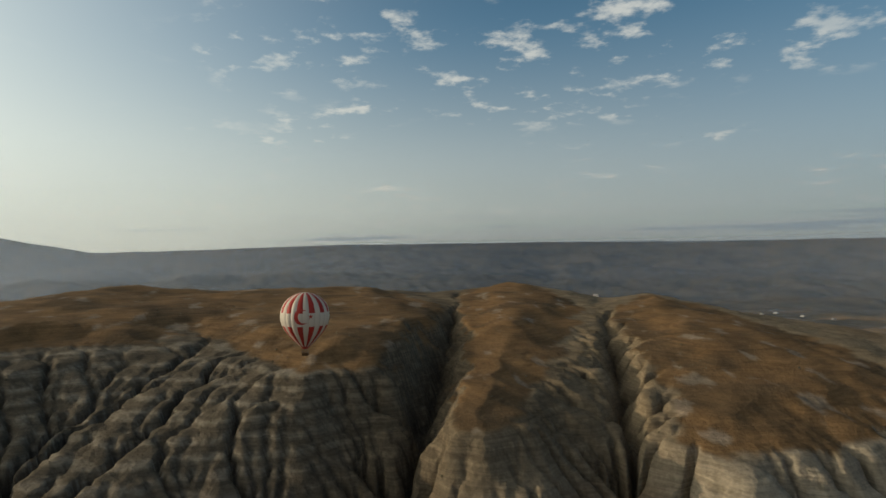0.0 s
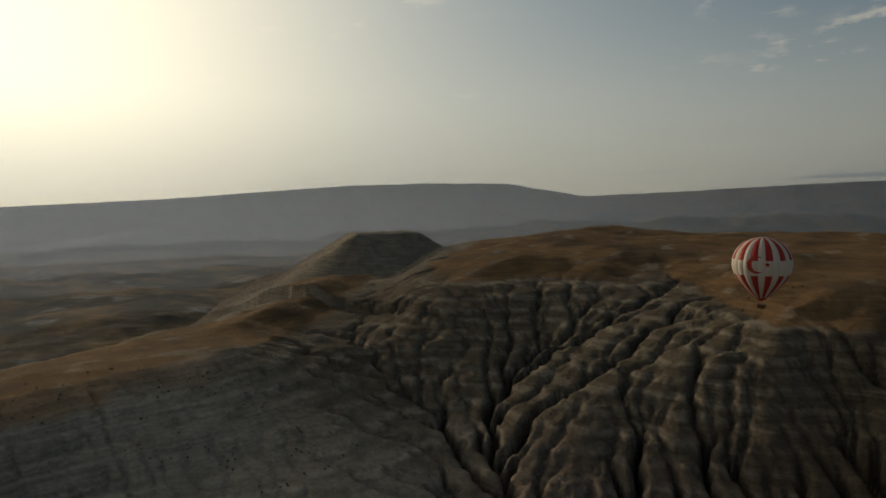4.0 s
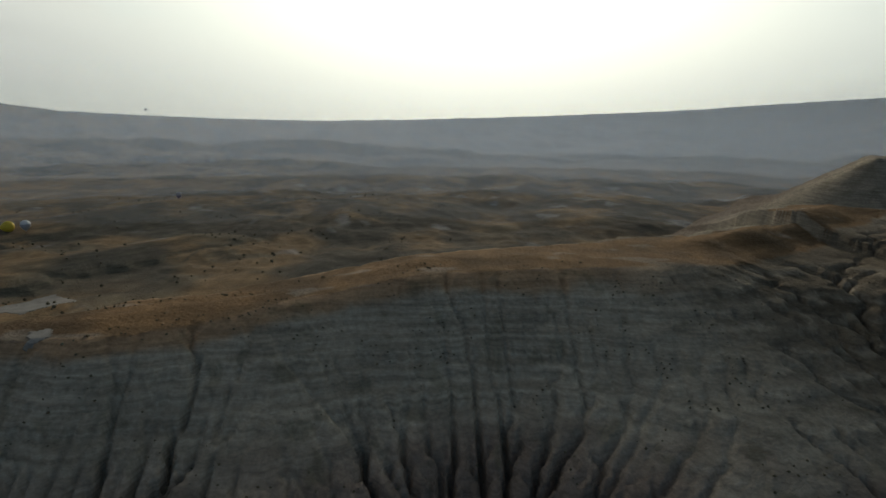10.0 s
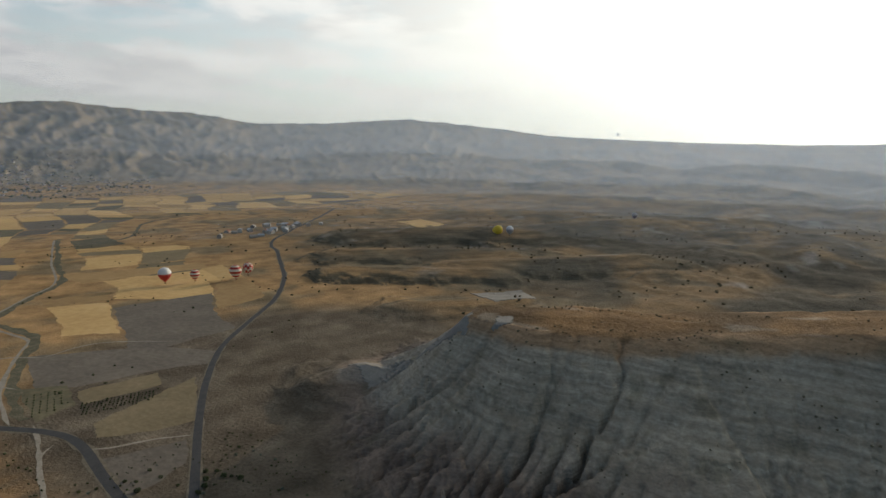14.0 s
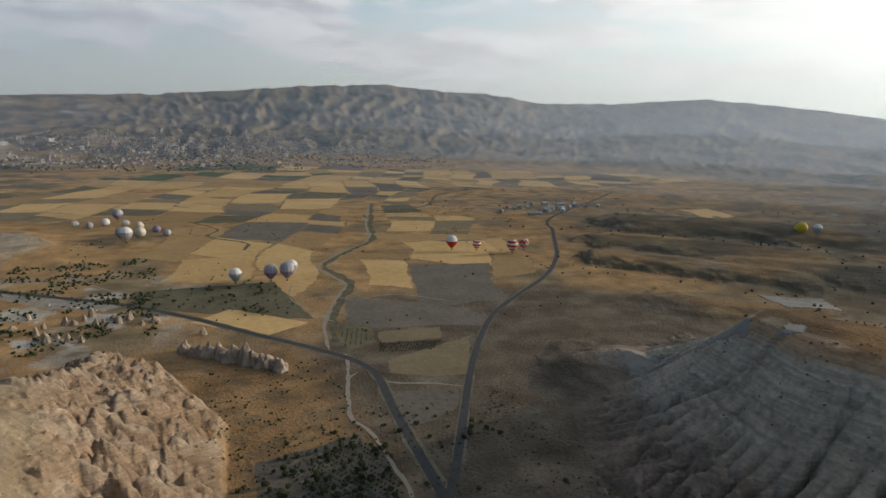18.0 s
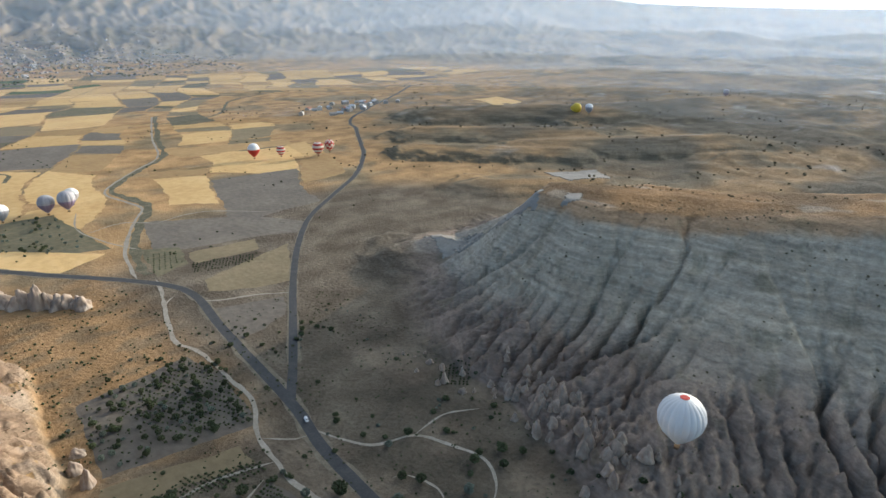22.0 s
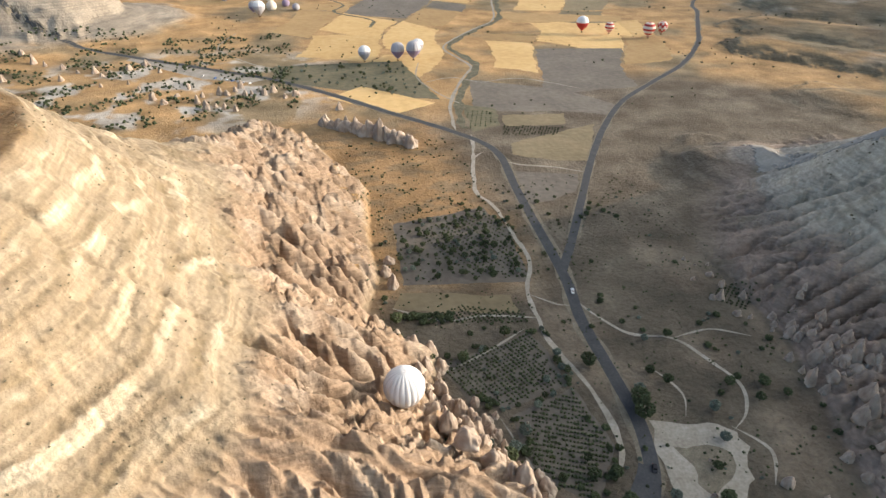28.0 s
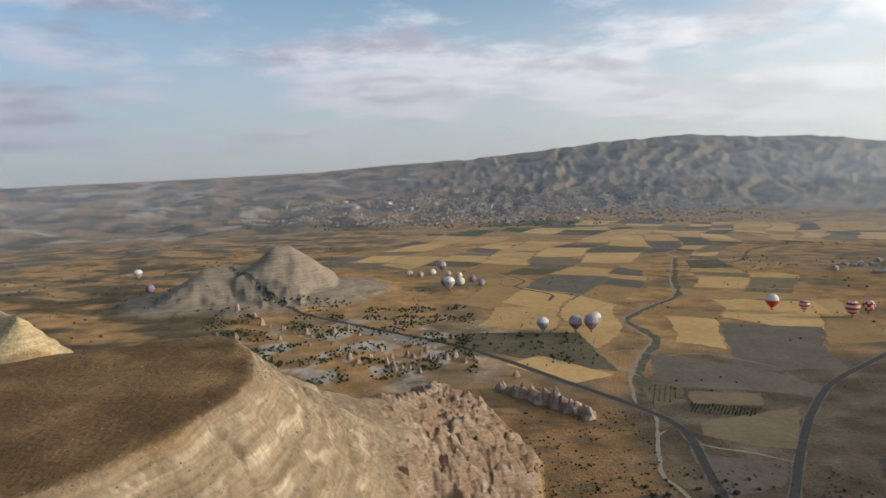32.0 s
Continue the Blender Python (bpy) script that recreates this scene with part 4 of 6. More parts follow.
ribbon("stream_bed", [(-381, -1185), (-520, -1220), (-640, -1400), (-800, -1480)], 7, 0.14, STREAM, "narrow dry ditch with dark scrub", "ditch", 0.6, 5, 14)
ribbon("track", [(x + 9, y + 3) for x, y in RIVER], 3.2, 0.145, DUST, "pale dusty track along the dry stream", "dirt track", 0.4, 5, 15)
patch("clearing", [(-87, -101), (-104, -93), (-120, -88), (-119, -78), (-107, -60), (-94, -46), (-84, -44), (-78, -58), (-79, -77)], 0.165, DUST,
      "trampled pale dusty car park beside the road", "clearing", wobble=6, kind="structure")
patch("clearing", [(-89, -86), (-103, -84), (-110, -77), (-103, -66), (-93, -60), (-89, -68)], 0.172, VERGE, "island of scrub and rubble in the car park", "clearing", wobble=5, kind="structure")

def terrace(poly, seed):
    """A bare pale shelf of tuff that lies on the slope."""
    xs, ys = [p[0] for p in poly], [p[1] for p in poly]
    nx, ny = int((max(xs) - min(xs)) / 2) + 2, int((max(ys) - min(ys)) / 2) + 2
    gx, gy = np.meshgrid(min(xs) + 2 * np.arange(nx), min(ys) + 2 * np.arange(ny), indexing="ij")
    gx, gy = gx.ravel().astype(np.float32), gy.ravel().astype(np.float32)
    gz = height(gx, gy) + 0.4
    inside = outline(poly, gx, gy)[0] + 3 * gnoise(gx / 7, gy / 7, seed) > 0
    faces = [(i * ny + j, (i + 1) * ny + j, (i + 1) * ny + j + 1, i * ny + j + 1) for i in range(nx - 1) for j in range(ny - 1)]
    faces = [f for f in faces if inside[list(f)].all()]
    bm = bmesh.new()
    vs = [bm.verts.new((float(a), float(b), float(c))) for a, b, c in zip(gx, gy, gz)]
    for f in faces:
        bm.faces.new([vs[i] for i in f])
    bmesh.ops.delete(bm, geom=[v for v in bm.verts if not v.link_faces], context="VERTS")
    edge = bmesh.ops.extrude_face_region(bm, geom=bm.faces[:])
    bmesh.ops.translate(bm, vec=(0, 0, -1.8), verts=[g for g in edge["geom"] if isinstance(g, bmesh.types.BMVert)])
    me = bpy.data.meshes.new("terrace")
    bm.to_mesh(me)
    bm.free()
    me.materials.append(PALE_TUFF)
    tagged(new("terrace", me), "pale bare tuff shelf on the end of the ridge", "terrace", kind="structure")


PALE_TUFF = material("pale_tuff", [(0.22, 0.205, 0.18), (0.27, 0.25, 0.22), (0.33, 0.305, 0.27)], 0.1, 1.0, 0.4)
for i, poly in enumerate(([(-613, -436), (-678, -394), (-640, -345), (-580, -372)], [(-315, -350), (-318, -281), (-300, -252), (-284, -290)],
                          [(-334, -262), (-326, -222), (-306, -212), (-300, -258)], [(-330, -204), (-336, -192), (-320, -182), (-312, -196)])):
    terrace(poly, 90 + i)


# ---- fields of the plain ----
CROPS = {
    "pale gold stubble field after harvest": material("stubble", [(0.47, 0.30, 0.125), (0.56, 0.37, 0.155), (0.62, 0.43, 0.20)], 0.02, 1.0, 0.2, random_tint=0.14),
    "ochre dry grass field": material("dry_grass", [(0.30, 0.19, 0.085), (0.36, 0.235, 0.105), (0.42, 0.28, 0.13)], 0.02, 1.0, 0.2, random_tint=0.14),
    "grey-brown ploughed field": material("plough", [(0.115, 0.10, 0.08), (0.15, 0.128, 0.104), (0.19, 0.162, 0.132)], 0.03, 1.0, 0.4, random_tint=0.15),
    "dark weedy fallow field": material("fallow", [(0.085, 0.08, 0.05), (0.13, 0.115, 0.07), (0.18, 0.15, 0.09)], 0.03, 1.0, 0.4, random_tint=0.15),
    "dull tan field of dry weeds": material("dry_weeds", [(0.17, 0.135, 0.08), (0.215, 0.17, 0.10), (0.26, 0.205, 0.125)], 0.03, 1.0, 0.3, random_tint=0.1),
    "green irrigated field": material("green_crop", [(0.05, 0.08, 0.03), (0.07, 0.10, 0.04), (0.10, 0.12, 0.05)], 0.03, 1.0, 0.4, random_tint=0.1),
}
GOLD, OCHRE, PLOUGH, FALLOW, TAN, GREEN = CROPS


def field(poly, crop, lift, wobble=3.0, seed=0, bend=0.0):
    return patch("field", poly, lift, CROPS[crop], crop + " with uneven edges", "field", "crop fields", wobble, seed=seed, bend=bend)


lift_of_field = 0.042
for poly, crop in (([(-150, -600), (-242, -541), (-274, -484), (-250, -460), (-214, -478), (-153, -491), (-130, -510)], PLOUGH),
                   ([(-148, -481), (-211, -472), (-199, -444), (-142, -452)], TAN), ([(-120, -520), (-150, -500), (-138, -455), (-108, -445)], FALLOW),
                   ([(-134, -412), (-226, -440), (-185, -362), (-158, -369), (-126, -389)], TAN), ([(-110, -360), (-165, -340), (-150, -312), (-108, -300)], PLOUGH),
                   ([(1, -218), (-58, -203), (-60, -185), (7, -205)], TAN), ([(-8, -296), (-74, -306), (-82, -275), (-74, -212), (-2, -226)], PLOUGH),
                   ([(-4, -156), (-58, -170), (-62, -131), (-30, -122), (-14, -130)], PLOUGH), ([(-62, -128), (-67, -92), (-44, -68), (-28, -86), (-30, -118)], PLOUGH),
                   ([(-102, -540), (-50, -560), (60, -640), (62, -700), (-90, -690)], FALLOW), ([(-48, -505), (10, -570), (-30, -600), (-95, -530)], GOLD),
                   ([(-300, -945), (-489, -878), (-470, -840), (-300, -870)], OCHRE), ([(-325, -860), (-460, -830), (-440, -750), (-320, -780)], GOLD)):
    lift_of_field += 0.004
    field(poly, crop, lift_of_field)
rng = random.Random(5)
count = 0
ang = radians(-24)
ca, sa = math.cos(ang), math.sin(ang)
u = -1900
while u < 900:
    wide = rng.uniform(50, 125)
    v = -2350 + rng.uniform(0, 120)
    while v < -380:
        deep = rng.uniform(45, 170)
        skew = rng.uniform(-22, 22)
        corners = [(u + 2, v + 2 + skew), (u + wide - 2, v + 2 - skew), (u + wide - 2, v + deep - 2 - skew), (u + 2, v + deep - 2 + skew)]
        poly = [(a * ca - b * sa, a * sa + b * ca) for a, b in corners]
        xs, ys = np.array([p[0] for p in poly]), np.array([p[1] for p in poly])
        mx, my = xs.mean(), ys.mean()
        clear_of = min(math.hypot(mx - a, my - b) for a, b in MAIN_ROAD + BRANCH_ROAD + RIVER) > 58
        flat = np.abs(height(np.append(xs, mx), np.append(ys, my))).max() < 0.02
        inner = -1700 < mx < 330 - 0.1 * my and (my < -560 or (mx < -220 and my < -430))
        near_site = math.hypot(mx - 190, my + 680) < 190
        if flat and inner and clear_of and not near_site and math.hypot((mx + 300) * 0.9, my + 400) > 215 and rng.random() < 0.93:
            crop = rng.choices(list(CROPS), (42, 22, 15, 10, 10, 1))[0]
            if my < -1900 and abs(mx + 60) < 420:
                crop = rng.choice([GREEN, PLOUGH, GREEN, GOLD])
            if my > -900 and crop in (FALLOW, PLOUGH) and rng.random() < 0.4:
                crop = OCHRE
            field(poly, crop, 0.012 + 0.0011 * (count % 23), 5.0, count, 70.0)
            count += 1
        v += deep
    u += wide


# ---- trees, bushes and vines ----
LEAF = material("olive_leaf", [(0.035, 0.045, 0.02), (0.055, 0.068, 0.03), (0.085, 0.095, 0.048)], 0.9, 0.9, 0.0, random_tint=0.25)
GREY_LEAF = material("silver_leaf", [(0.08, 0.10, 0.075), (0.12, 0.14, 0.11), (0.16, 0.18, 0.14)], 0.9, 0.9, 0.0, random_tint=0.2)
DRY_LEAF = material("dry_scrub_leaf", [(0.10, 0.088, 0.055), (0.14, 0.12, 0.075), (0.18, 0.15, 0.10)], 0.9, 0.9, 0.0, random_tint=0.2)
BARK = material("bark", [(0.06, 0.045, 0.03), (0.11, 0.085, 0.06)], 3.0, 0.95, 0.5)
OCTA = (np.array([(1, 0, 0), (-1, 0, 0), (0, 1, 0), (0, -1, 0), (0, 0, 1), (0, 0, -1)], float),
        [(0, 2, 4), (2, 1, 4), (1, 3, 4), (3, 0, 4), (2, 0, 5), (1, 2, 5), (3, 1, 5), (0, 3, 5)])


def clumps(centres, sizes, seed):
    """Many small leafy clumps as one mesh."""
    r = np.random.RandomState(seed)
    verts, faces = [], []
    for c, s in zip(centres, sizes):
        base = len(verts)
        q = Euler(r.rand(3) * 6.3).to_matrix()
        for v in OCTA[0]:
            w = q @ Vector(v * s * r.uniform(0.6, 1.25))
            verts.append((c[0] + w.x, c[1] + w.y, c[2] + w.z * 0.8))
        faces += [tuple(base + i for i in f) for f in OCTA[1]]
    return verts, faces


def crown_mesh(name, radius, tall, n, clump, seed, mat):
    r = np.random.RandomState(seed)
    d = r.normal(size=(n, 3))
    d /= np.linalg.norm(d, axis=1)[:, None]
    lobes = r.normal(size=(5, 3))
    lobes /= np.linalg.norm(lobes, axis=1)[:, None]
    reach = 0.72 + 0.3 * np.max(d @ lobes.T, axis=1)
    c = d * (reach * r.uniform(0.55, 1.0, n) ** 0.6)[:, None]
    c = c * [radius, radius, tall / 2] + [0, 0, tall * 0.55]
    c[:, 2] = np.maximum(c[:, 2], clump * 0.6)
    verts, faces = clumps(c, r.uniform(0.6, 1.3, n) * clump, seed + 1)
    me = bpy.data.meshes.new(name)
    me.from_pydata(verts, [], faces)
    me.materials.append(mat)
    return me


def trunk_bm(tall, rad, seed):
    r = random.Random(seed)
    bm = bmesh.new()

    def limb(a, b, r1, r2):
        d = Vector(b) - Vector(a)
        m = Matrix.Translation((Vector(a) + Vector(b)) / 2) @ d.to_track_quat("Z", "Y").to_matrix().to_4x4()
        bmesh.ops.create_cone(bm, segments=7, radius1=r1, radius2=r2, depth=d.length, cap_ends=True, matrix=m)
    fork = (r.uniform(-0.1, 0.1) * tall, r.uniform(-0.1, 0.1) * tall, tall * 0.4)
    limb((0, 0, -0.3), fork, rad, rad * 0.7)
    for i in range(4):
        a = i * 1.57 + r.uniform(-0.5, 0.5)
        limb(fork, (fork[0] + math.cos(a) * tall * 0.3, fork[1] + math.sin(a) * tall * 0.3, tall * r.uniform(0.65, 0.85)), rad * 0.5, rad * 0.18)
    return bm


def tree(radius, tall, seed, mat, label):
    ob = empty("tree", Matrix.Identity(4), label, "tree", "trees of the valley")
    part("trunk", trunk_bm(tall, radius * 0.11, seed), BARK, ob)
    cr = new("crown", crown_mesh("crown", radius, tall * 0.85, 190, radius * 0.20, seed, mat))
    cr.parent = ob
    cr.location.z = tall * 0.18
    return ob


def stand(ob, x, y, s=1.0, turn=0.0):
    m = Matrix.Translation((x, y, ground(x, y))) @ Matrix.Rotation(turn, 4, "Z") @ Matrix.Scale(s, 4)
    return m


TREES = [tree(2.6, 5.0, 11, LEAF, "dark green round-crowned tree in dry ground"), tree(3.2, 5.6, 12, LEAF, "broad dark green tree beside the road"),
         tree(2.2, 4.2, 13, GREY_LEAF, "silver-green olive tree on pale soil"), tree(2.0, 5.6, 14, LEAF, "upright dark green fruit tree")]
BUSHES = []
for i, (rad, tall, mat, label) in enumerate(((1.5, 2.0, LEAF, "dark green bush on dry soil"), (1.1, 1.4, GREY_LEAF, "grey-green thorny shrub on dry soil"),
                                             (1.9, 2.2, LEAF, "spreading dark green bush"))):
    BUSHES.append(tagged(new("bush", crown_mesh("bush", rad, tall, 70, rad * 0.26, 30 + i, mat)), label, "bush", "bushes of the valley"))
rng = random.Random(9)
spots = [(-76, -140, 1, 1.2), (-87, -111, 1, 1.5), (-85, -104, 1, 1.4), (-91, -118, 2, 1.2), (-94, -58, 0, 1.2), (-99, -47, 1, 1.2), (-72, -56, 0, 1.1), (-82, -50, 0, 1.2),
         (-73, -42, 1, 1.2), (-67, -31, 1, 1.4), (-61, -36, 0, 1.3), (-70, -27, 0, 1.2), (-62, -24, 1, 1.3), (-56, -28, 0, 1.4), (-66, -20, 1, 1.2), (-57, -65, 0, 1.3), (-59, -79, 0, 1.0), (-51, -88, 3, 0.9),
         (-50, -80, 0, 1.0), (-53, -57, 0, 1.2), (-88, -45, 0, 1.1), (-84, -38, 1, 1.1), (-79, -48, 0, 1.0), (-76, -64, 2, 1.1), (-112, -84, 2, 1.1), (-100, -72, 0, 0.8), (8, -193, 0, 1.3),
         (-18, -157, 1, 0.9), (-44, -170, 0, 1.1), (-31, -107, 2, 1.3), (-19, -93, 0, 1.2), (-24, -100, 2, 1.2), (-14, -104, 2, 1.0), (-84, -281, 3, 1.0), (-65, -252, 0, 1.0), (-125, -150, 0, 0.9),
         (-112, -150, 2, 0.9), (-134, -112, 0, 1.0), (-142, -100, 0, 0.9), (-107, -120, 0, 1.0), (-102, -128, 0, 0.9), (-118, -100, 2, 1.2), (-150, -108, 1, 0.9), (-156, -100, 0, 0.8), (-48, -45, 0, 1.2),
         (-40, -60, 0, 1.0), (-46, -60, 1, 0.9), (-64, -150, 2, 1.0), (-62, -140, 2, 0.9), (-52, -134, 2, 0.9), (-42, -120, 2, 0.9)]
used = set()


def add_tree(x, y, kind, s):
    if kind not in used:
        used.add(kind)
        TREES[kind].matrix_world = stand(None, x, y, s, rng.uniform(0, 6))
    else:
        copy_thing(TREES[kind], stand(None, x, y, 1, rng.uniform(0, 6))).scale = (s, s, s)


for x, y, kind, s in spots:
    add_tree(x, y, kind, s)


def inside(poly, x, y):
    return float(outline(poly, np.array([x]), np.array([y]))[0][0]) > 0


ORCHARD = [(-8, -294), (-74, -304), (-84, -276), (-74, -214), (-4, -228)]
placed = 0
for i in range(1400):
    x, y = rng.uniform(-86, 0), rng.uniform(-306, -212)
    if placed < 125 and inside(ORCHARD, x, y):
        add_tree(round(x / 5.5) * 5.5 + rng.uniform(-1, 1), round(y / 6) * 6 + rng.uniform(-1, 1), rng.choice((0, 0, 2, 3)), rng.uniform(0.45, 0.85))
        placed += 1
OLIVES = [(-102, -548), (-48, -568), (56, -645), (58, -695), (-86, -685)]
placed = 0
for i in range(900):
    x, y = rng.uniform(-105, 60), rng.uniform(-700, -545)
    if placed < 70 and inside(OLIVES, x, y):
        add_tree(x, y, rng.choice((0, 2, 2, 0)), rng.uniform(0.5, 0.9))
        placed += 1
first = [True, True, True]


def add_bush(x, y, kind, s):
    m = Matrix.Translation((x, y, ground(x, y) - 0.1)) @ Matrix.Rotation(rng.uniform(0, 6), 4, "Z")
    if first[kind]:
        first[kind] = False
        BUSHES[kind].matrix_world = m @ Matrix.Scale(s, 4)
    else:
        copy_thing(BUSHES[kind], m).scale = (s, s, s)


placed = 0
while placed < 230:
    x, y = rng.uniform(-190, 15), rng.uniform(-330, 0)
    near_road = min(math.hypot(x - a, y - b) for a, b in MAIN_ROAD) < 6
    if not near_road and float(gnoise(np.array([x / 38]), np.array([y / 38]), 90)[0]) > -0.12 and height(np.array([x]), np.array([y]))[0] < 12:
        add_bush(x, y, rng.choice((0, 0, 1, 2)), rng.uniform(0.45, 1.15))
        placed += 1


for line in ([(-4, -156), (-58, -170)], [(-62, -131), (-30, -122)], [(-67, -92), (-44, -68)], [(-28, -86), (-31, -117)], [(-14, -131), (-30, -122)], [(-66, -180), (-62, -128)]):
    for i in range(9):
        f = rng.random()
        add_bush(line[0][0] + (line[1][0] - line[0][0]) * f + rng.gauss(0, 1.5), line[0][1] + (line[1][1] - line[0][1]) * f + rng.gauss(0, 1.5), rng.choice((0, 1, 2)), rng.uniform(0.6, 1.4))

for i in range(26):
    f = rng.random()
    add_bush(3 - 31 * f + rng.gauss(0, 0.8), -194 + 6 * f + rng.uniform(-3.5, 3.5), rng.choice((0, 2)), rng.uniform(0.9, 1.5))


def dots(name, pts, sizes, seed, mat, label, category):
    z = height(pts[:, 0], pts[:, 1])
    verts, faces = [], []
    v, f = clumps(np.stack([pts[:, 0], pts[:, 1], z + sizes * 0.5], 1), sizes, seed)
    me = bpy.data.meshes.new(name)
    me.from_pydata(v, [], f)
    me.materials.append(mat)
    return tagged(new(name, me), label, category, kind="stuff")


def rows_in(poly, gap, pitch, ang, jitter, seed):
    r = np.random.RandomState(seed)
    a = radians(ang)
    g = np.stack(np.meshgrid(np.arange(-90, 90, gap), np.arange(-90, 90, pitch)), -1).reshape(-1, 2) + r.normal(size=(int(len(np.arange(-90, 90, gap)) * len(np.arange(-90, 90, pitch))), 2)) * jitter
    c = np.mean(poly, axis=0)
    p = np.stack([g[:, 0] * math.cos(a) - g[:, 1] * math.sin(a), g[:, 0] * math.sin(a) + g[:, 1] * math.cos(a)], 1) + c
    p = p[outline(poly, p[:, 0], p[:, 1])[0] > 1]
    return p[r.rand(len(p)) < 0.9]


VINEYARDS = [([(-4, -156), (-58, -170), (-61, -131), (-30, -123), (-14, -131)], 2.6, 2.2, 20), ([(-62, -127), (-66, -92), (-44, -69), (-28, -87), (-31, -117)], 2.8, 1.7, 63),
             ([(-30, -200), (-62, -186), (-60, -176), (-20, -186), (4, -196)], 2.6, 2.2, 15), ([(-140, -455), (-196, -438), (-180, -420), (-132, -430)], 4.5, 3.0, 60),
             ([(-166, -176), (-186, -186), (-198, -172), (-178, -158)], 3.0, 2.6, 40), ([(-116, -500), (-146, -492), (-136, -458), (-108, -450)], 6.0, 5.0, 70),
             ([(-74, -300), (-84, -276), (-76, -214), (-40, -226), (-20, -285)], 4.2, 3.4, 25), ([(-98, -86), (-104, -84), (-108, -74), (-100, -66), (-92, -72)], 4, 4, 10)]
for i, (poly, gap, pitch, ang) in enumerate(VINEYARDS):
    p = rows_in(poly, gap * 0.9, pitch * 0.9, ang, 0.14, 50 + i)
    dots("vines", p, np.random.RandomState(i).uniform(0.7, 1.15, len(p)), 60 + i, LEAF, "rows of small dark green vines on pale soil", "vineyard")
r = np.random.RandomState(3)


def scatter(name, n, x0, x1, y0, y1, size, seed, mat, label, thresh=0.0, zmax=200, wave=60.0):
    p = np.stack([r.uniform(x0, x1, n), r.uniform(y0, y1, n)], 1)
    keep = (gnoise(p[:, 0] / wave, p[:, 1] / wave, seed) > thresh) & (height(p[:, 0], p[:, 1]) < zmax)
    p = p[keep]
    dots(name, p, r.uniform(*size, len(p)), seed, mat, label, "scrub")


scatter("scrub", 1700, -200, 20, -340, 0, (0.35, 0.9), 71, LEAF, "low dark scrub scattered over the valley floor", -0.1, 14, 30)
scatter("scrub", 380, -86, 10, -440, -225, (0.5, 1.3), 70, LEAF, "dark bushes dotted over the ochre ground", -0.15, 14, 26)
scatter("scrub", 1500, -420, -180, -260, 260, (0.5, 1.1), 72, DRY_LEAF, "dry tufts of scrub on the pale slope", 0.08, 110, 45)
scatter("scrub", 3000, 40, 420, -880, -520, (1.0, 2.7), 73, LEAF, "dark trees and scrub round the rock towers", 0.0, 20, 50)
scatter("scrub", 900, 60, 240, -270, -60, (0.25, 0.6), 74, DRY_LEAF, "small dry tufts on the cream ledges", -0.2, 130, 30)
scatter("scrub", 900, -700, 150, -1200, -480, (0.8, 1.9), 75, LEAF, "dark trees and hedges along the field edges", 0.2, 5, 90)
scatter("scrub", 1400, -1900, -450, -1500, 100, (1.2, 3.0), 76, DRY_LEAF, "dry scrub over the rolling dry hills", 0.05, 60, 160)
scatter("scrub", 800, 330, 1400, -1800, -450, (1.5, 3.5), 77, DRY_LEAF, "dry scrub over the rolling dry land", 0.0, 60, 140)
scatter("scrub", 700, -420, 330, 330, 900, (0.5, 1.3), 78, DRY_LEAF, "dry tufts of scrub on the tableland", 0.05, 200, 60)
scatter("scrub", 2600, -1300, 900, -3400, -2150, (3.0, 6.0), 79, LEAF, "dark trees in and round the far town", -0.05, 120, 160)


# ---- hot-air balloons ----
RED = material("red_nylon", [(0.38, 0.035, 0.025), (0.46, 0.05, 0.035)], 0.4, 0.55, 0.0)
WHITE = material("white_nylon", [(0.66, 0.63, 0.60), (0.76, 0.74, 0.71)], 0.4, 0.55, 0.0)
CREAM = material("cream_nylon", [(0.62, 0.54, 0.44), (0.70, 0.62, 0.51)], 0.4, 0.55, 0.0)
GREY = material("grey_nylon", [(0.34, 0.32, 0.33), (0.42, 0.40, 0.40)], 0.4, 0.55, 0.0)
MAUVE = material("mauve_nylon", [(0.20, 0.16, 0.24), (0.27, 0.21, 0.30)], 0.4, 0.55, 0.0)
YELLOW = material("yellow_nylon", [(0.70, 0.48, 0.04), (0.78, 0.56, 0.06)], 0.4, 0.55, 0.0)
BLUE = material("blue_nylon", [(0.03, 0.16, 0.50), (0.05, 0.22, 0.58)], 0.4, 0.55, 0.0)
WICKER = material("wicker", [(0.10, 0.06, 0.03), (0.18, 0.11, 0.055)], 6.0, 0.9, 0.4)
STEEL = material("dark_steel", [(0.10, 0.10, 0.10), (0.16, 0.16, 0.16)], 2.0, 0.4, 0.0, metal=0.8)
PROFILE = [(0.0, 0.465), (0.09, 0.460), (0.18, 0.437), (0.27, 0.395), (0.35, 0.335), (0.415, 0.26), (0.462, 0.17), (0.49, 0.07), (0.50, -0.02), (0.49, -0.11),
           (0.462, -0.20), (0.42, -0.285), (0.36, -0.37), (0.29, -0.45), (0.22, -0.525), (0.155, -0.59), (0.10, -0.64)]


def envelope_radius(z):
    return float(np.interp(z, [p[1] for p in reversed(PROFILE)], [p[0] for p in reversed(PROFILE)]))


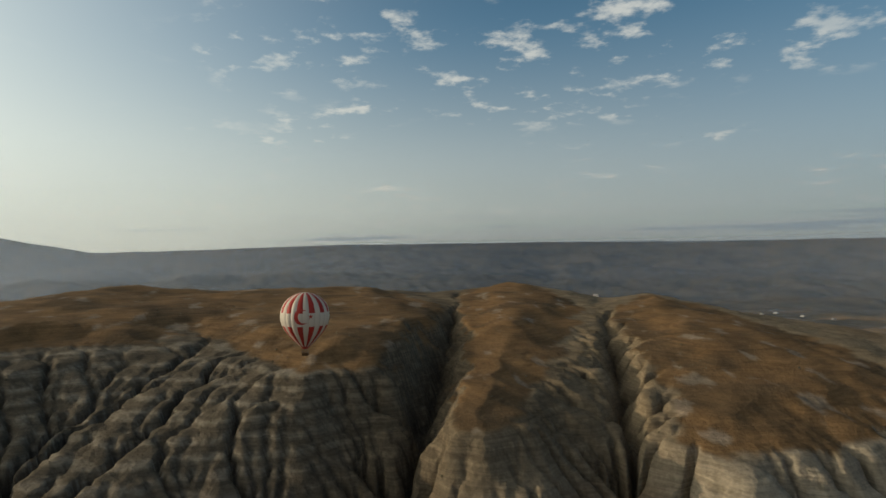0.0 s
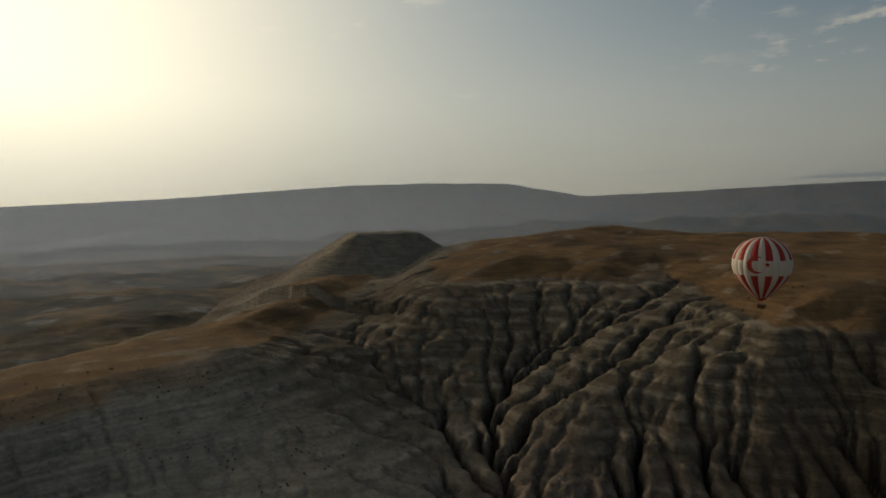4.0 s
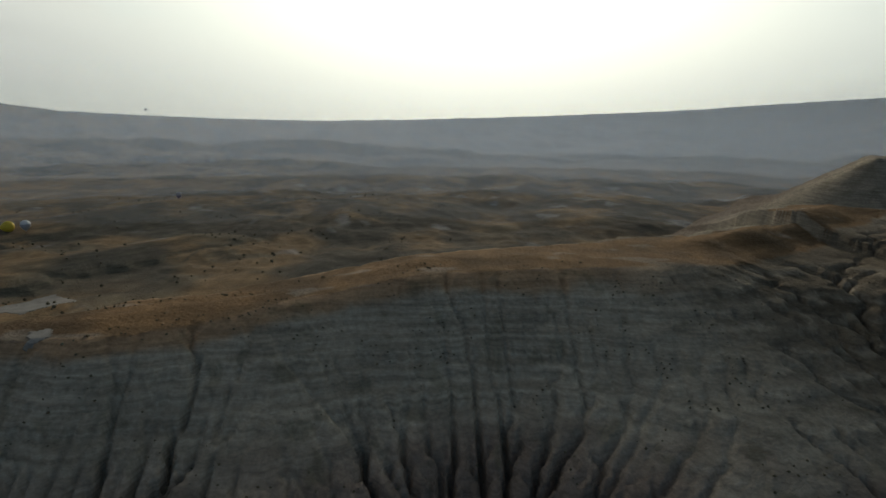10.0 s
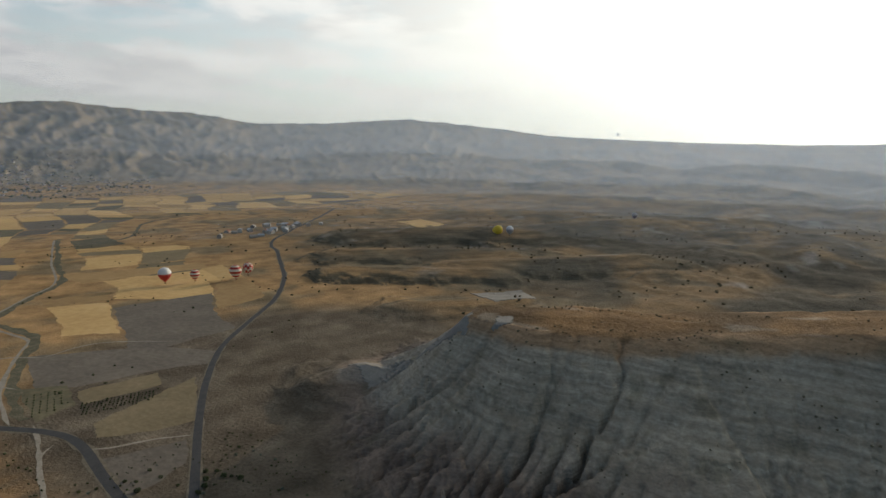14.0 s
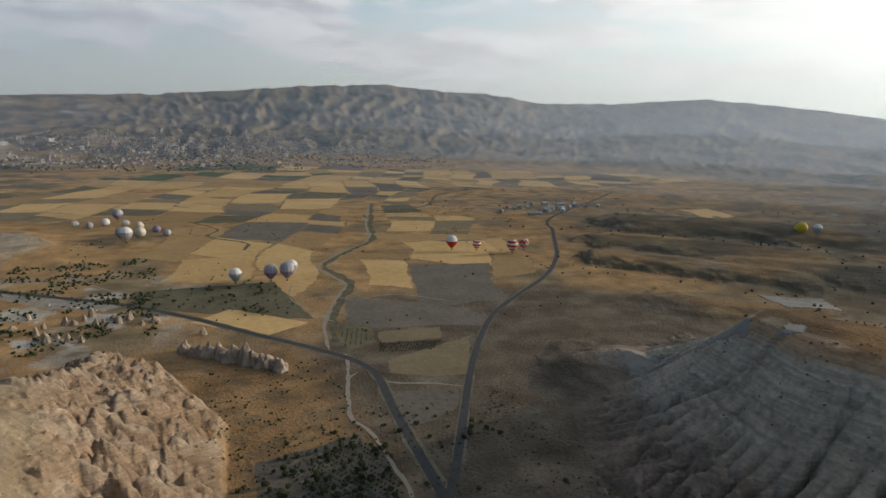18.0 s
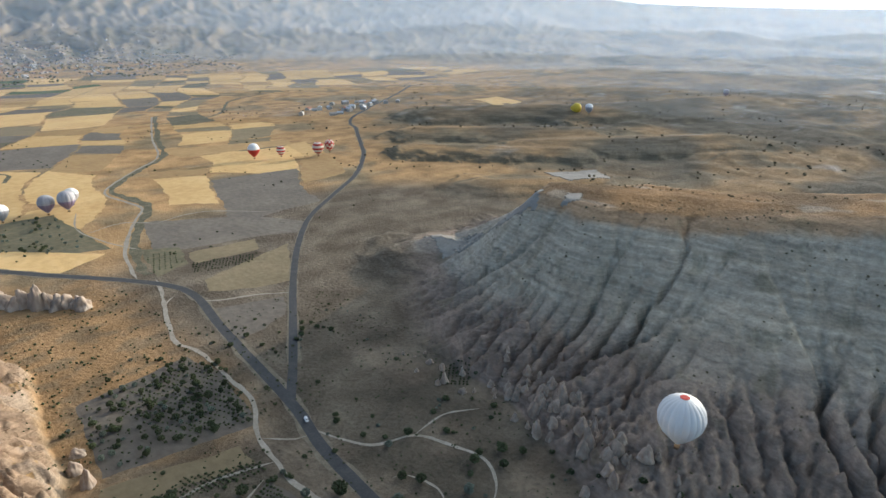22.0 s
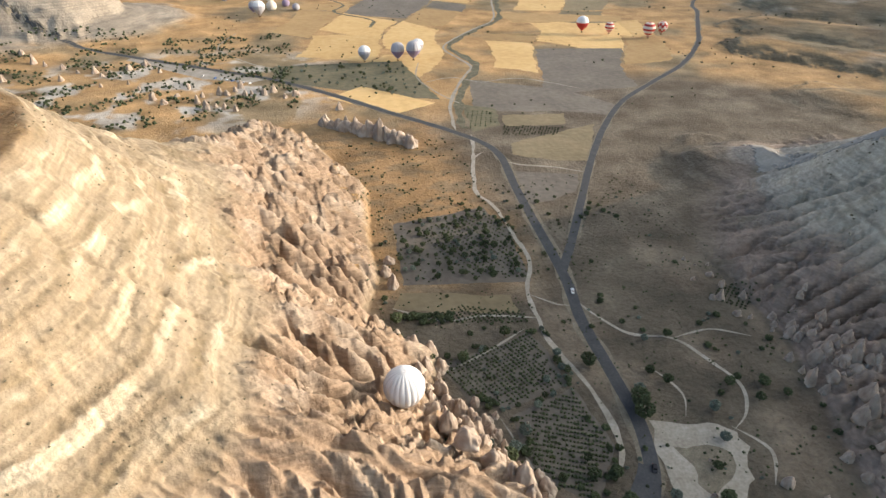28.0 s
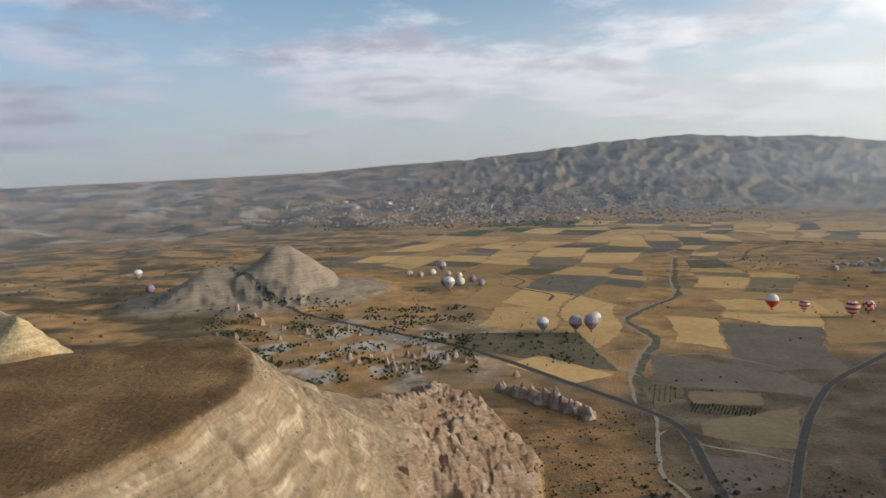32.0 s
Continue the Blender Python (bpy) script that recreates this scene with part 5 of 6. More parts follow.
def gore_mesh(n, mats, pick, bulge=0.035):
    """One of n lengthwise cloth panels, bulging between its seams; pick(j) gives the material of ring j."""
    half = math.pi / n
    verts, faces, ids = [], [], []
    cols = 4
    for rr, z in PROFILE:
        for c in range(cols + 1):
            u = c / cols * 2 - 1
            a = u * half
            q = rr * (1 - bulge * u * u)
            verts.append((q * math.cos(a), q * math.sin(a), z))
    for j in range(len(PROFILE) - 1):
        for c in range(cols):
            k = j * (cols + 1) + c
            faces.append((k, k + cols + 1, k + cols + 2, k + 1))
            ids.append(pick(j))
    me = bpy.data.meshes.new("gore")
    me.from_pydata(verts, [], faces)
    for m in mats:
        me.materials.append(m)
    me.polygons.foreach_set("material_index", ids)
    me.polygons.foreach_set("use_smooth", [True] * len(faces))
    return me


def surface_shape(outline_pts, centre, az, lift=0.004):
    """A flat cloth shape laid on the envelope: outline in shares of the diameter, as a fan round its centre."""
    bm = bmesh.new()

    def at(u, v):
        rr = envelope_radius(v) + lift
        a = az + u / max(rr, 0.05)
        return rr * math.cos(a), rr * math.sin(a), v
    c = bm.verts.new(at(*centre))
    ring = [bm.verts.new(at(*p)) for p in outline_pts]
    for i in range(len(ring)):
        bm.faces.new((c, ring[i], ring[(i + 1) % len(ring)]))
    return bm


def crescent(az, cx, cz, r1, r2, off):
    bm = bmesh.new()
    n = 22
    inner, outer = [], []
    a0 = math.acos((r1 * r1 + off * off - r2 * r2) / (2 * r1 * off))
    a1 = math.pi - math.acos((r2 * r2 + off * off - r1 * r1) / (2 * r2 * off))

    def at(u, v):
        rr = envelope_radius(v) + 0.004
        a = az + u / rr
        return rr * math.cos(a), rr * math.sin(a), v
    for i in range(n + 1):
        s = i / n
        t1 = a0 + (2 * math.pi - 2 * a0) * s
        t2 = a1 + (2 * math.pi - 2 * a1) * s
        outer.append(bm.verts.new(at(cx + r1 * math.cos(t1), cz + r1 * math.sin(t1))))
        inner.append(bm.verts.new(at(cx + off + r2 * math.cos(t2), cz + r2 * math.sin(t2))))
    for i in range(n):
        bm.faces.new((outer[i], outer[i + 1], inner[i + 1], inner[i]))
    return bm


def balloon(x, y, z, d, gores, label, vent=None, lying=0.0, turn=0.0, n=16, flat=1.0, airborne=True):
    """gores: mesh data used in turn round the envelope. z is the height of the widest ring."""
    m = Matrix.Translation((x, y, z)) @ Matrix.Rotation(turn, 4, "Z") @ Matrix.Rotation(lying, 4, "Y") @ Matrix.Diagonal((d, d * (1 if not lying else 0.95), d * flat, 1))
    ob = empty("hot_air_balloon", m, label, "balloon", "hot-air balloons")
    for i in range(n):
        g = new("gore", gores[i % len(gores)])
        g.parent = ob
        g.rotation_euler.z = 2 * math.pi * i / n
    if vent:
        bm = bmesh.new()
        rings = [(0.0, 0.4685), (0.05, 0.4675), (0.10, 0.462)]
        c = bm.verts.new((0, 0, rings[0][1]))
        last = None
        for rr, zz in rings[1:]:
            ring = [bm.verts.new((rr * math.cos(a * 0.2618), rr * math.sin(a * 0.2618), zz + 0.003)) for a in range(24)]
            for k in range(24):
                if last is None:
                    bm.faces.new((c, ring[k], ring[(k + 1) % 24]))
                else:
                    bm.faces.new((last[k], ring[k], ring[(k + 1) % 24], last[(k + 1) % 24]))
            last = ring
        part("crown_vent", bm, vent, ob, "round coloured crown vent")
    if airborne:
        bm = bmesh.new()
        bmesh.ops.create_cone(bm, segments=16, radius1=0.055, radius2=0.10, depth=0.05, cap_ends=False, matrix=Matrix.Translation((0, 0, -0.665)))
        part("skirt", bm, gores[0].materials[0], ob)
        basket = part("basket", box(0, 0, -0.80, 0.13, 0.09, 0.07, 0.012), WICKER, ob, "brown wicker passenger basket")
        part("rim", box(0, 0, -0.763, 0.138, 0.098, 0.008, 0.003), WICKER, basket)
        part("burner", box(0, 0, -0.712, 0.035, 0.03, 0.014, 0.004), STEEL, ob, "steel gas burner")
        for sx in (-1, 1):
            for sy in (-1, 1):
                a, b = Vector((sx * 0.06, sy * 0.04, -0.765)), Vector((sx * 0.045, sy * 0.045, -0.66))
                bm = bmesh.new()
                bmesh.ops.create_cone(bm, segments=5, radius1=0.002, radius2=0.002, depth=(b - a).length,
                                      matrix=Matrix.Translation((a + b) / 2) @ (b - a).to_track_quat("Z", "Y").to_matrix().to_4x4())
                part("cable", bm, STEEL, ob)
    return ob


N = len(PROFILE) - 1
stripe_a = gore_mesh(24, [RED, CREAM], lambda j: 0 if 1 <= j <= 6 or j >= 10 else 1)
stripe_b = gore_mesh(24, [CREAM], lambda j: 0)
flag = balloon(-50, 219.5, 181, 17.5, [stripe_a, stripe_b], "cream hot-air balloon with red stripes, red crescent and star", n=24)
facing = math.atan2(30 - 219, 26 + 52) 
part("crescent", crescent(facing, -0.15, 0.0, 0.155, 0.125, 0.05), RED, flag, "red crescent on the cream band")
star = [((0.055 if i % 2 == 0 else 0.023) * math.cos(math.pi / 2 + i * math.pi / 5) + 0.03, (0.055 if i % 2 == 0 else 0.023) * math.sin(math.pi / 2 + i * math.pi / 5) + 0.005) for i in range(10)]
part("star", surface_shape(star, (0.03, 0.005), facing), RED, flag, "red five-pointed star")
white = gore_mesh(20, [WHITE], lambda j: 0, 0.06)
white2 = gore_mesh(20, [GREY, WHITE], lambda j: 0 if j > 11 else 1, 0.06)
balloon(-153, -26, 64, 17.6, [white], "plain white hot-air balloon with a red crown vent", RED, n=20)
balloon(18, -119, 29, 17.0, [white], "white pleated hot-air balloon low over the rocks", WHITE, n=20)
balloon(-81, 53.5, 50, 17.4, [white], "white hot-air balloon with a blue crown vent", BLUE, n=20)
half_red = gore_mesh(12, [RED, WHITE], lambda j: 0 if j >= 8 else 1)
bands = gore_mesh(12, [RED, CREAM], lambda j: 0 if (j // 2) % 2 == 0 else 1)
swirl_a = gore_mesh(12, [RED, CREAM], lambda j: 0 if (j // 3) % 2 == 0 else 1)
swirl_b = gore_mesh(12, [RED, CREAM], lambda j: 0 if ((j + 2) // 3) % 2 == 0 else 1)
balloon(-373, -779, 16, 17.5, [half_red], "white over red hot-air balloon near the ground", n=12)
balloon(-408, -763, 12, 13.0, [bands], "small hot-air balloon with red and cream bands", n=12)
balloon(-452, -731, 14.5, 17.0, [bands], "large hot-air balloon with red and cream bands", n=12)
balloon(-473, -732, 16, 14.8, [swirl_a, swirl_b], "hot-air balloon with stepped red and cream bands", n=12)
pale = gore_mesh(12, [WHITE, GREY], lambda j: 0 if j < 7 else 1, 0.05)
dull = gore_mesh(12, [GREY, MAUVE], lambda j: 0 if j < 9 else 1, 0.05)
for x, y, z, d, g, label in ((-46, -691, 14, 15, pale, "pale white hot-air balloon over the olive grove"), (-87, -692, 14, 17, dull, "grey hot-air balloon with a mauve base"),
                             (-104, -680, 18, 18, dull, "large grey hot-air balloon with a mauve base"), (-114, -702, 16, 15, pale, "white hot-air balloon behind a grey one"),
                             (96, -1186, 15, 18, dull, "grey hot-air balloon standing upright"), (77, -983, 15.5, 19, pale, "pale hot-air balloon ready to lift off"),
                             (86, -1012, 13, 15, dull, "grey hot-air balloon behind a pale one"), (693, -1108, 27, 16, pale, "white hot-air balloon over far scrubland"),
                             (-1019, -632, 17, 16, pale, "white hot-air balloon beside a yellow one"), (-1409, -525, 18, 13, dull, "dark hot-air balloon over far hills")):
    balloon(x, y, max(z, ground(x, y) + d * 0.86), d, [g], label, n=12)
balloon(-4200, -1770, 270, 18, [dull], "tiny dark hot-air balloon against the bright horizon", n=12)
cream_g, mauve_g, yellow_g = gore_mesh(12, [CREAM], lambda j: 0), gore_mesh(12, [MAUVE], lambda j: 0), gore_mesh(12, [YELLOW], lambda j: 0)
for x, y, d, g, lean, turn, label in ((161, -1158, 11, pale, 1.5, 0.4, "white balloon envelope half inflated on the ground"), (137, -1134, 12, dull, 1.45, 1.0, "grey balloon envelope half inflated on the ground"),
                                      (114, -1151, 15, pale, 1.4, 2.0, "white balloon envelope filling on the ground"), (83, -1145, 11, pale, 1.5, 0.2, "small white balloon envelope lying on stubble"),
                                      (58, -1036, 17, cream_g, 0.7, 1.9, "cream balloon envelope tilting upright"), (35, -1066, 13, mauve_g, 1.4, 0.6, "mauve balloon envelope lying on the ground"),
                                      (19, -1029, 12, dull, 1.45, 2.4, "dark grey balloon envelope lying on stubble"), (61, -1117, 12, cream_g, 1.2, 0.3, "cream balloon envelope filling on the ground"),
                                      (634, -1036, 16, mauve_g, 1.4, 1.3, "dark mauve balloon envelope lying on scrubland"), (-1016, -658, 19, yellow_g, 1.45, 2.1, "bright yellow balloon envelope lying on the ground")):
    balloon(x, y, ground(x, y) + d * 0.40, d, [g], label, lying=lean, turn=turn, n=12, airborne=False)


# ---- rocks ----
TUFF = material("tuff_rock", [(0.26, 0.195, 0.145), (0.36, 0.285, 0.22), (0.47, 0.40, 0.33)], 0.25, 0.95, 0.6, random_tint=0.12)


def rock_mesh(name, seed, cone):
    """A weathered rock one metre across: cone 1 is a tall pointed tower, 0 a rounded boulder."""
    bm = bmesh.new()
    bmesh.ops.create_icosphere(bm, subdivisions=4, radius=1.0)
    off = Vector((seed * 7.3, seed * 3.1, seed * 1.7))
    for v in bm.verts:
        p = v.co.copy()
        up = max(0.0, p.z)
        n = noise.fractal(p * 1.3 + off, 0.9, 2.0, 4)
        groove = abs(noise.noise(Vector((p.x * 3, p.y * 3, p.z * 0.7)) + off))
        side = 1 + 0.30 * n - 0.22 * (0.35 - groove)
        taper = 1 - cone * 0.62 * min(1.0, up) ** 0.8
        v.co = Vector((p.x * side * taper, p.y * side * taper, (p.z * (1 + 1.6 * cone) * (1 + 0.25 * n)) if p.z > 0 else p.z * 0.35))
    me = bpy.data.meshes.new(name)
    bm.to_mesh(me)
    bm.free()
    me.materials.append(TUFF)
    me.polygons.foreach_set("use_smooth", [True] * len(me.polygons))
    return me


BOULDERS = [rock_mesh("boulder", i, 0.15 + 0.1 * i) for i in range(4)]
TOWERS = [rock_mesh("rock_tower", 10 + i, 0.45 + 0.12 * i) for i in range(4)]
rng = random.Random(21)


def rock(x, y, size, tower, label, group):
    me = rng.choice(TOWERS if tower else BOULDERS)
    ob = tagged(new("rock_tower" if tower else "boulder", me), label, "rock", group)
    ob.matrix_world = Matrix.Translation((x, y, ground(x, y) - size * 0.12)) @ Matrix.Rotation(rng.uniform(0, 6.3), 4, "Z") @ Matrix.Diagonal((size, size * rng.uniform(0.7, 1.2), size * rng.uniform(0.85, 1.3), 1))


for x, y, size, tower in ((-6, -154, 4.6, 0), (-17, -107, 2.4, 0), (-17, -95, 3.4, 0), (-2, -101, 5.0, 0), (3, -107, 4.2, 1), (-9, -98, 4.0, 0), (7, -118, 5.5, 0), (-26, -73, 3.2, 1), (-22, -75, 4.0, 1),
                          (-18, -77, 4.4, 1), (-14, -80, 4.0, 1), (-28, -68, 4.6, 1), (-8, -84, 5.0, 0), (-20, -66, 5.2, 0), (0, -90, 5.4, 0), (-2, -160, 4.0, 0), (5, -166, 5.0, 0), (12, -172, 4.4, 1),
                          (6, -240, 4.0, 0), (2, -252, 3.4, 0), (4, -226, 3.6, 1)):
    rock(x, y, size, tower, "pale pinkish tuff rock standing at the vineyard edge", "rocks by the vineyard")
for i in range(58):
    s = rng.random()
    x, y = 4 - 34 * s + rng.gauss(0, 5.5), -150 + 90 * s + rng.gauss(0, 7)
    rock(x, y, rng.uniform(1.6, 4.4), rng.random() < 0.6, "pale pinkish tuff fin above the vineyard", "rocks by the vineyard")
for i in range(26):
    s = i / 25
    x, y = -112 - 60 * s + rng.gauss(0, 14), -44 + 80 * s + rng.gauss(0, 14)
    rock(x, y, rng.uniform(1.2, 3.4), rng.random() < 0.5, "bulbous grey-pink tuff rock above the dry valley", "rocks of the dry valley")
for i in range(24):
    s = i / 23
    rock(22 - 72 * s + rng.uniform(-4, 4), -495 + 66 * s + rng.uniform(-4, 4), rng.uniform(4.0, 7.5), rng.random() < 0.15, "rounded pale tuff rock of a long outcrop", "rocks of the outcrop")
for x, y in ((148, -634), (127, -560), (122, -566), (102, -549), (108, -556), (81, -607), (86, -600), (92, -596), (44, -584), (50, -578), (3, -530), (110, -600), (116, -606), (104, -612), (97, -620),
             (200, -640), (215, -660), (230, -690), (250, -700), (262, -715), (180, -600), (170, -585), (158, -610), (240, -660), (280, -720), (300, -735), (320, -755), (336, -770), (290, -690),
             (140, -585), (132, -600), (74, -590), (66, -600), (222, -720), (208, -735), (190, -700), (360, -800), (395, -829), (350, -700), (380, -720)):
    rock(x + rng.uniform(-3, 3), y + rng.uniform(-3, 3), rng.uniform(2.0, 4.6), rng.random() < 0.6, "tall tan tuff tower among dark trees", "rock towers")
for i in range(46):
    a = rng.uniform(0, 1)
    rock(-182 + 10 * math.sin(a * 9) + rng.uniform(-12, 6), -215 + 190 * a, rng.uniform(1.0, 2.6), rng.random() < 0.3, "small grey-pink tuff rock at the foot of the slope", "rocks at the slope foot")

for i in range(60):
    a = rng.random()
    x, y = -186 + 34 * a - 26 * rng.random() ** 0.7, -150 + 100 * a + rng.gauss(0, 8)
    rock(x, y, rng.uniform(1.6, 4.0), rng.random() < 0.8, "pointed grey-pink tuff cone on the foot of the slope", "cones at the slope foot")
for i in range(38):
    x, y = rng.gauss(-118, 28), rng.gauss(20, 28)
    rock(x, y, 0.5 + 1.9 * rng.random() ** 2.2, rng.random() < 0.4, "small pale tuff rock on brown earth", "rocks on the spur")

# ---- buildings by the road ----
PLASTER = material("white_plaster", [(0.52, 0.50, 0.46), (0.66, 0.64, 0.60)], 0.8, 0.9, 0.2, random_tint=0.1)
OCHRE_WALL = material("yellow_plaster", [(0.55, 0.36, 0.10), (0.62, 0.42, 0.14)], 0.8, 0.9, 0.2)
SHEET = material("grey_roof_sheet", [(0.42, 0.43, 0.45), (0.52, 0.53, 0.55)], 0.5, 0.6, 0.2)
TILE = material("clay_tile", [(0.27, 0.12, 0.07), (0.36, 0.18, 0.11)], 0.5, 0.9, 0.3, random_tint=0.2)
DARK = material("dark_opening", [(0.03, 0.03, 0.035), (0.05, 0.05, 0.055)], 1.0, 0.3, 0.0)
STONE = material("cut_stone", [(0.30, 0.26, 0.21), (0.42, 0.37, 0.31)], 0.6, 0.95, 0.4)
BLUE_SHEET = material("blue_sheet", [(0.10, 0.25, 0.50), (0.15, 0.32, 0.58)], 0.8, 0.5, 0.0)


def building(x, y, length, width, tall, turn, wall, roof, label, pitch=0.12, openings=4):
    ob = empty("building", pose(x, y, ground(x, y), 0, 0, turn), label, "building", "buildings by the road")
    body = part("wall", box(0, 0, tall / 2 - 0.2, length, width, tall + 0.4, 0.05), wall, ob)
    bm = bmesh.new()
    h = width * pitch
    pts = [(-length / 2 - 0.4, -width / 2 - 0.4, tall), (length / 2 + 0.4, -width / 2 - 0.4, tall), (length / 2 + 0.4, 0, tall + h), (-length / 2 - 0.4, 0, tall + h),
           (-length / 2 - 0.4, width / 2 + 0.4, tall), (length / 2 + 0.4, width / 2 + 0.4, tall)]
    for lift in (0.02, 0.18):
        for p in pts:
            bm.verts.new((p[0], p[1], p[2] + lift))
    bm.verts.ensure_lookup_table()
    v = bm.verts
    for f in ((6, 7, 8, 9), (9, 8, 11, 10), (3, 2, 1, 0), (4, 5, 2, 3), (0, 1, 7, 6), (5, 4, 10, 11), (1, 2, 8, 7), (2, 5, 11, 8), (3, 0, 6, 9), (4, 3, 9, 10)):
        bm.faces.new([v[i] for i in f])
    part("roof", bm, roof, ob)
    for i in range(openings):
        u = -length / 2 + length * (i + 0.5) / openings
        for side in (-1, 1):
            win = part("window" if i else "door", box(u, side * (width / 2 + 0.01), tall * (0.52 if i else 0.42), 1.1, 0.08, 1.1 if i else 2.0, 0.02), DARK, ob)
            part("sill" if i else "step", box(u, side * (width / 2 + 0.06), tall * 0.52 - 0.62 if i else 0.06, 1.3, 0.14, 0.07, 0.01), STONE, win)
    return ob


building(-89, -34, 21, 4.2, 2.6, 45, PLASTER, SHEET, "long low building with a pale sheet roof", 0.06, 7)
building(-88.5, -43.5, 24, 2.4, 1.0, 42, STONE, DUST, "long low stone terrace beside the garden", 0.02, 2)
building(-72.5, -24, 8, 2.4, 2.8, 50, OCHRE_WALL, OCHRE_WALL, "narrow yellow-plastered building under roadside trees", 0.04, 3)
building(-74, -15, 6, 5, 2.6, 20, PLASTER, PLASTER, "small white flat-roofed building among ruins", 0.02, 2)
building(-69, -11, 5, 4, 2.4, 65, STONE, PLASTER, "small stone hut with a white roof", 0.02, 2)
building(-56, -33, 5, 4, 2.4, 30, STONE, SHEET, "stone kiosk with a grey sheet roof", 0.1, 2)
building(-41, -44, 3, 2.4, 2.2, 15, STONE, BLUE_SHEET, "small hut with a blue sheet roof", 0.06, 1)


def low_wall(points, tall, thick, mat, label):
    ob = empty("garden_wall", Matrix.Identity(4), label, "wall", "low walls")
    for (x1, y1), (x2, y2) in zip(points, points[1:]):
        d = math.hypot(x2 - x1, y2 - y1)
        b = part("wall_section", box(0, 0, tall / 2, d, thick, tall, 0.06), mat, ob)
        b.matrix_local = Matrix.Translation(((x1 + x2) / 2, (y1 + y2) / 2, ground((x1 + x2) / 2, (y1 + y2) / 2))) @ Matrix.Rotation(math.atan2(y2 - y1, x2 - x1), 4, "Z")


low_wall([(-53, -52), (-48, -55), (-43, -56), (-39, -53), (-38, -49)], 1.1, 1.2, PLASTER, "curved white parapet wall by the road")
low_wall([(-78, -12), (-80, -17), (-76, -20)], 1.4, 0.6, PLASTER, "broken white ruin walls")
low_wall([(-66, -16), (-70, -18), (-72, -13), (-68, -9)], 1.2, 0.6, PLASTER, "broken white ruin walls")

# ---- vehicles ----
GLASS = material("car_glass", [(0.02, 0.022, 0.025), (0.03, 0.032, 0.036)], 1.0, 0.08, 0.0)
RUBBER = material("tyre_rubber", [(0.015, 0.015, 0.015), (0.025, 0.025, 0.025)], 3.0, 0.9, 0.0)
LAMP = material("lamp_lens", [(0.6, 0.6, 0.58), (0.7, 0.7, 0.68)], 3.0, 0.2, 0.0)


def car(x, y, turn, paint, label, tall=0.0, lift=0.19):
    ob = empty("car", pose(x, y, ground(x, y) + lift, 0, 0, turn), label, "car", "parked cars")
    part("body", box(0, 0, 0.62, 4.3, 1.75, 0.66, 0.16), paint, ob)
    part("cabin", box(-0.25, 0, 1.15 + tall / 2, 2.3 + tall, 1.5, 0.55 + tall, 0.18), paint, ob)
    for sx, w in ((0.92 + tall / 2, 0.06), (-1.42 - tall / 2, 0.06)):
        part("windscreen", box(sx, 0, 1.14 + tall / 2, w, 1.25, 0.38, 0.02), GLASS, ob)
    for sy in (-0.755, 0.755):
        part("side_window", box(-0.25, sy, 1.16 + tall / 2, 1.8 + tall, 0.04, 0.34, 0.015), GLASS, ob)
    for sx in (-1.35, 1.35):
        for sy in (-0.82, 0.82):
            bm = bmesh.new()
            bmesh.ops.create_cone(bm, segments=16, radius1=0.33, radius2=0.33, depth=0.2, cap_ends=True, matrix=Matrix.Translation((sx, sy, 0.33)) @ Matrix.Rotation(radians(90), 4, "X"))
            w = part("wheel", bm, RUBBER, ob)
            bm = bmesh.new()
            bmesh.ops.create_cone(bm, segments=12, radius1=0.18, radius2=0.18, depth=0.22, cap_ends=True, matrix=Matrix.Translation((sx, sy, 0.33)) @ Matrix.Rotation(radians(90), 4, "X"))
            part("rim", bm, STEEL, w)
    for sy in (-0.62, 0.62):
        part("headlight", box(2.13, sy, 0.72, 0.06, 0.3, 0.16, 0.02), LAMP, ob)
        part("tail_light", box(-2.13, sy, 0.74, 0.06, 0.26, 0.16, 0.02), RED, ob)


PAINT = {n: material(n + "_paint", [c, tuple(min(1, v * 1.1) for v in c)], 1.0, 0.3, 0.0) for n, c in (("white", (0.72, 0.72, 0.72)), ("black", (0.02, 0.02, 0.024)), ("blue", (0.05, 0.12, 0.3)), ("silver", (0.4, 0.41, 0.42)))}
car(-94, -197, 74, PAINT["white"], "white van on the asphalt road near the junction", 0.35)
car(-75.5, -78, 66, PAINT["black"], "dark car parked at the road edge")
car(-62, -44, 60, PAINT["silver"], "silver car under the roadside trees", lift=0.0)
for i, (x, y) in enumerate(((-77, -26), (95, -640), (101, -645), (107, -650), (113, -655), (119, -659), (88, -636), (126, -664), (140, -676))):
    car(x, y, 52 + 7 * (i % 3), PAINT[("white", "silver", "white", "blue")[i % 4]], "pale car parked on the dusty car park", lift=0.02)
patch("clearing", [(227, -782), (83, -660), (70, -648), (86, -640), (140, -665), (235, -765)], 0.012, DUST, "long pale car park beside the road", "clearing", wobble=3, kind="structure")

# ---- the far town ----
FAR_WALL = material("dusty_plaster", [(0.24, 0.22, 0.19), (0.36, 0.33, 0.29), (0.50, 0.47, 0.42)], 0.02, 0.9, 0.0)
rng = random.Random(33)
verts, faces, slots = [], [], []


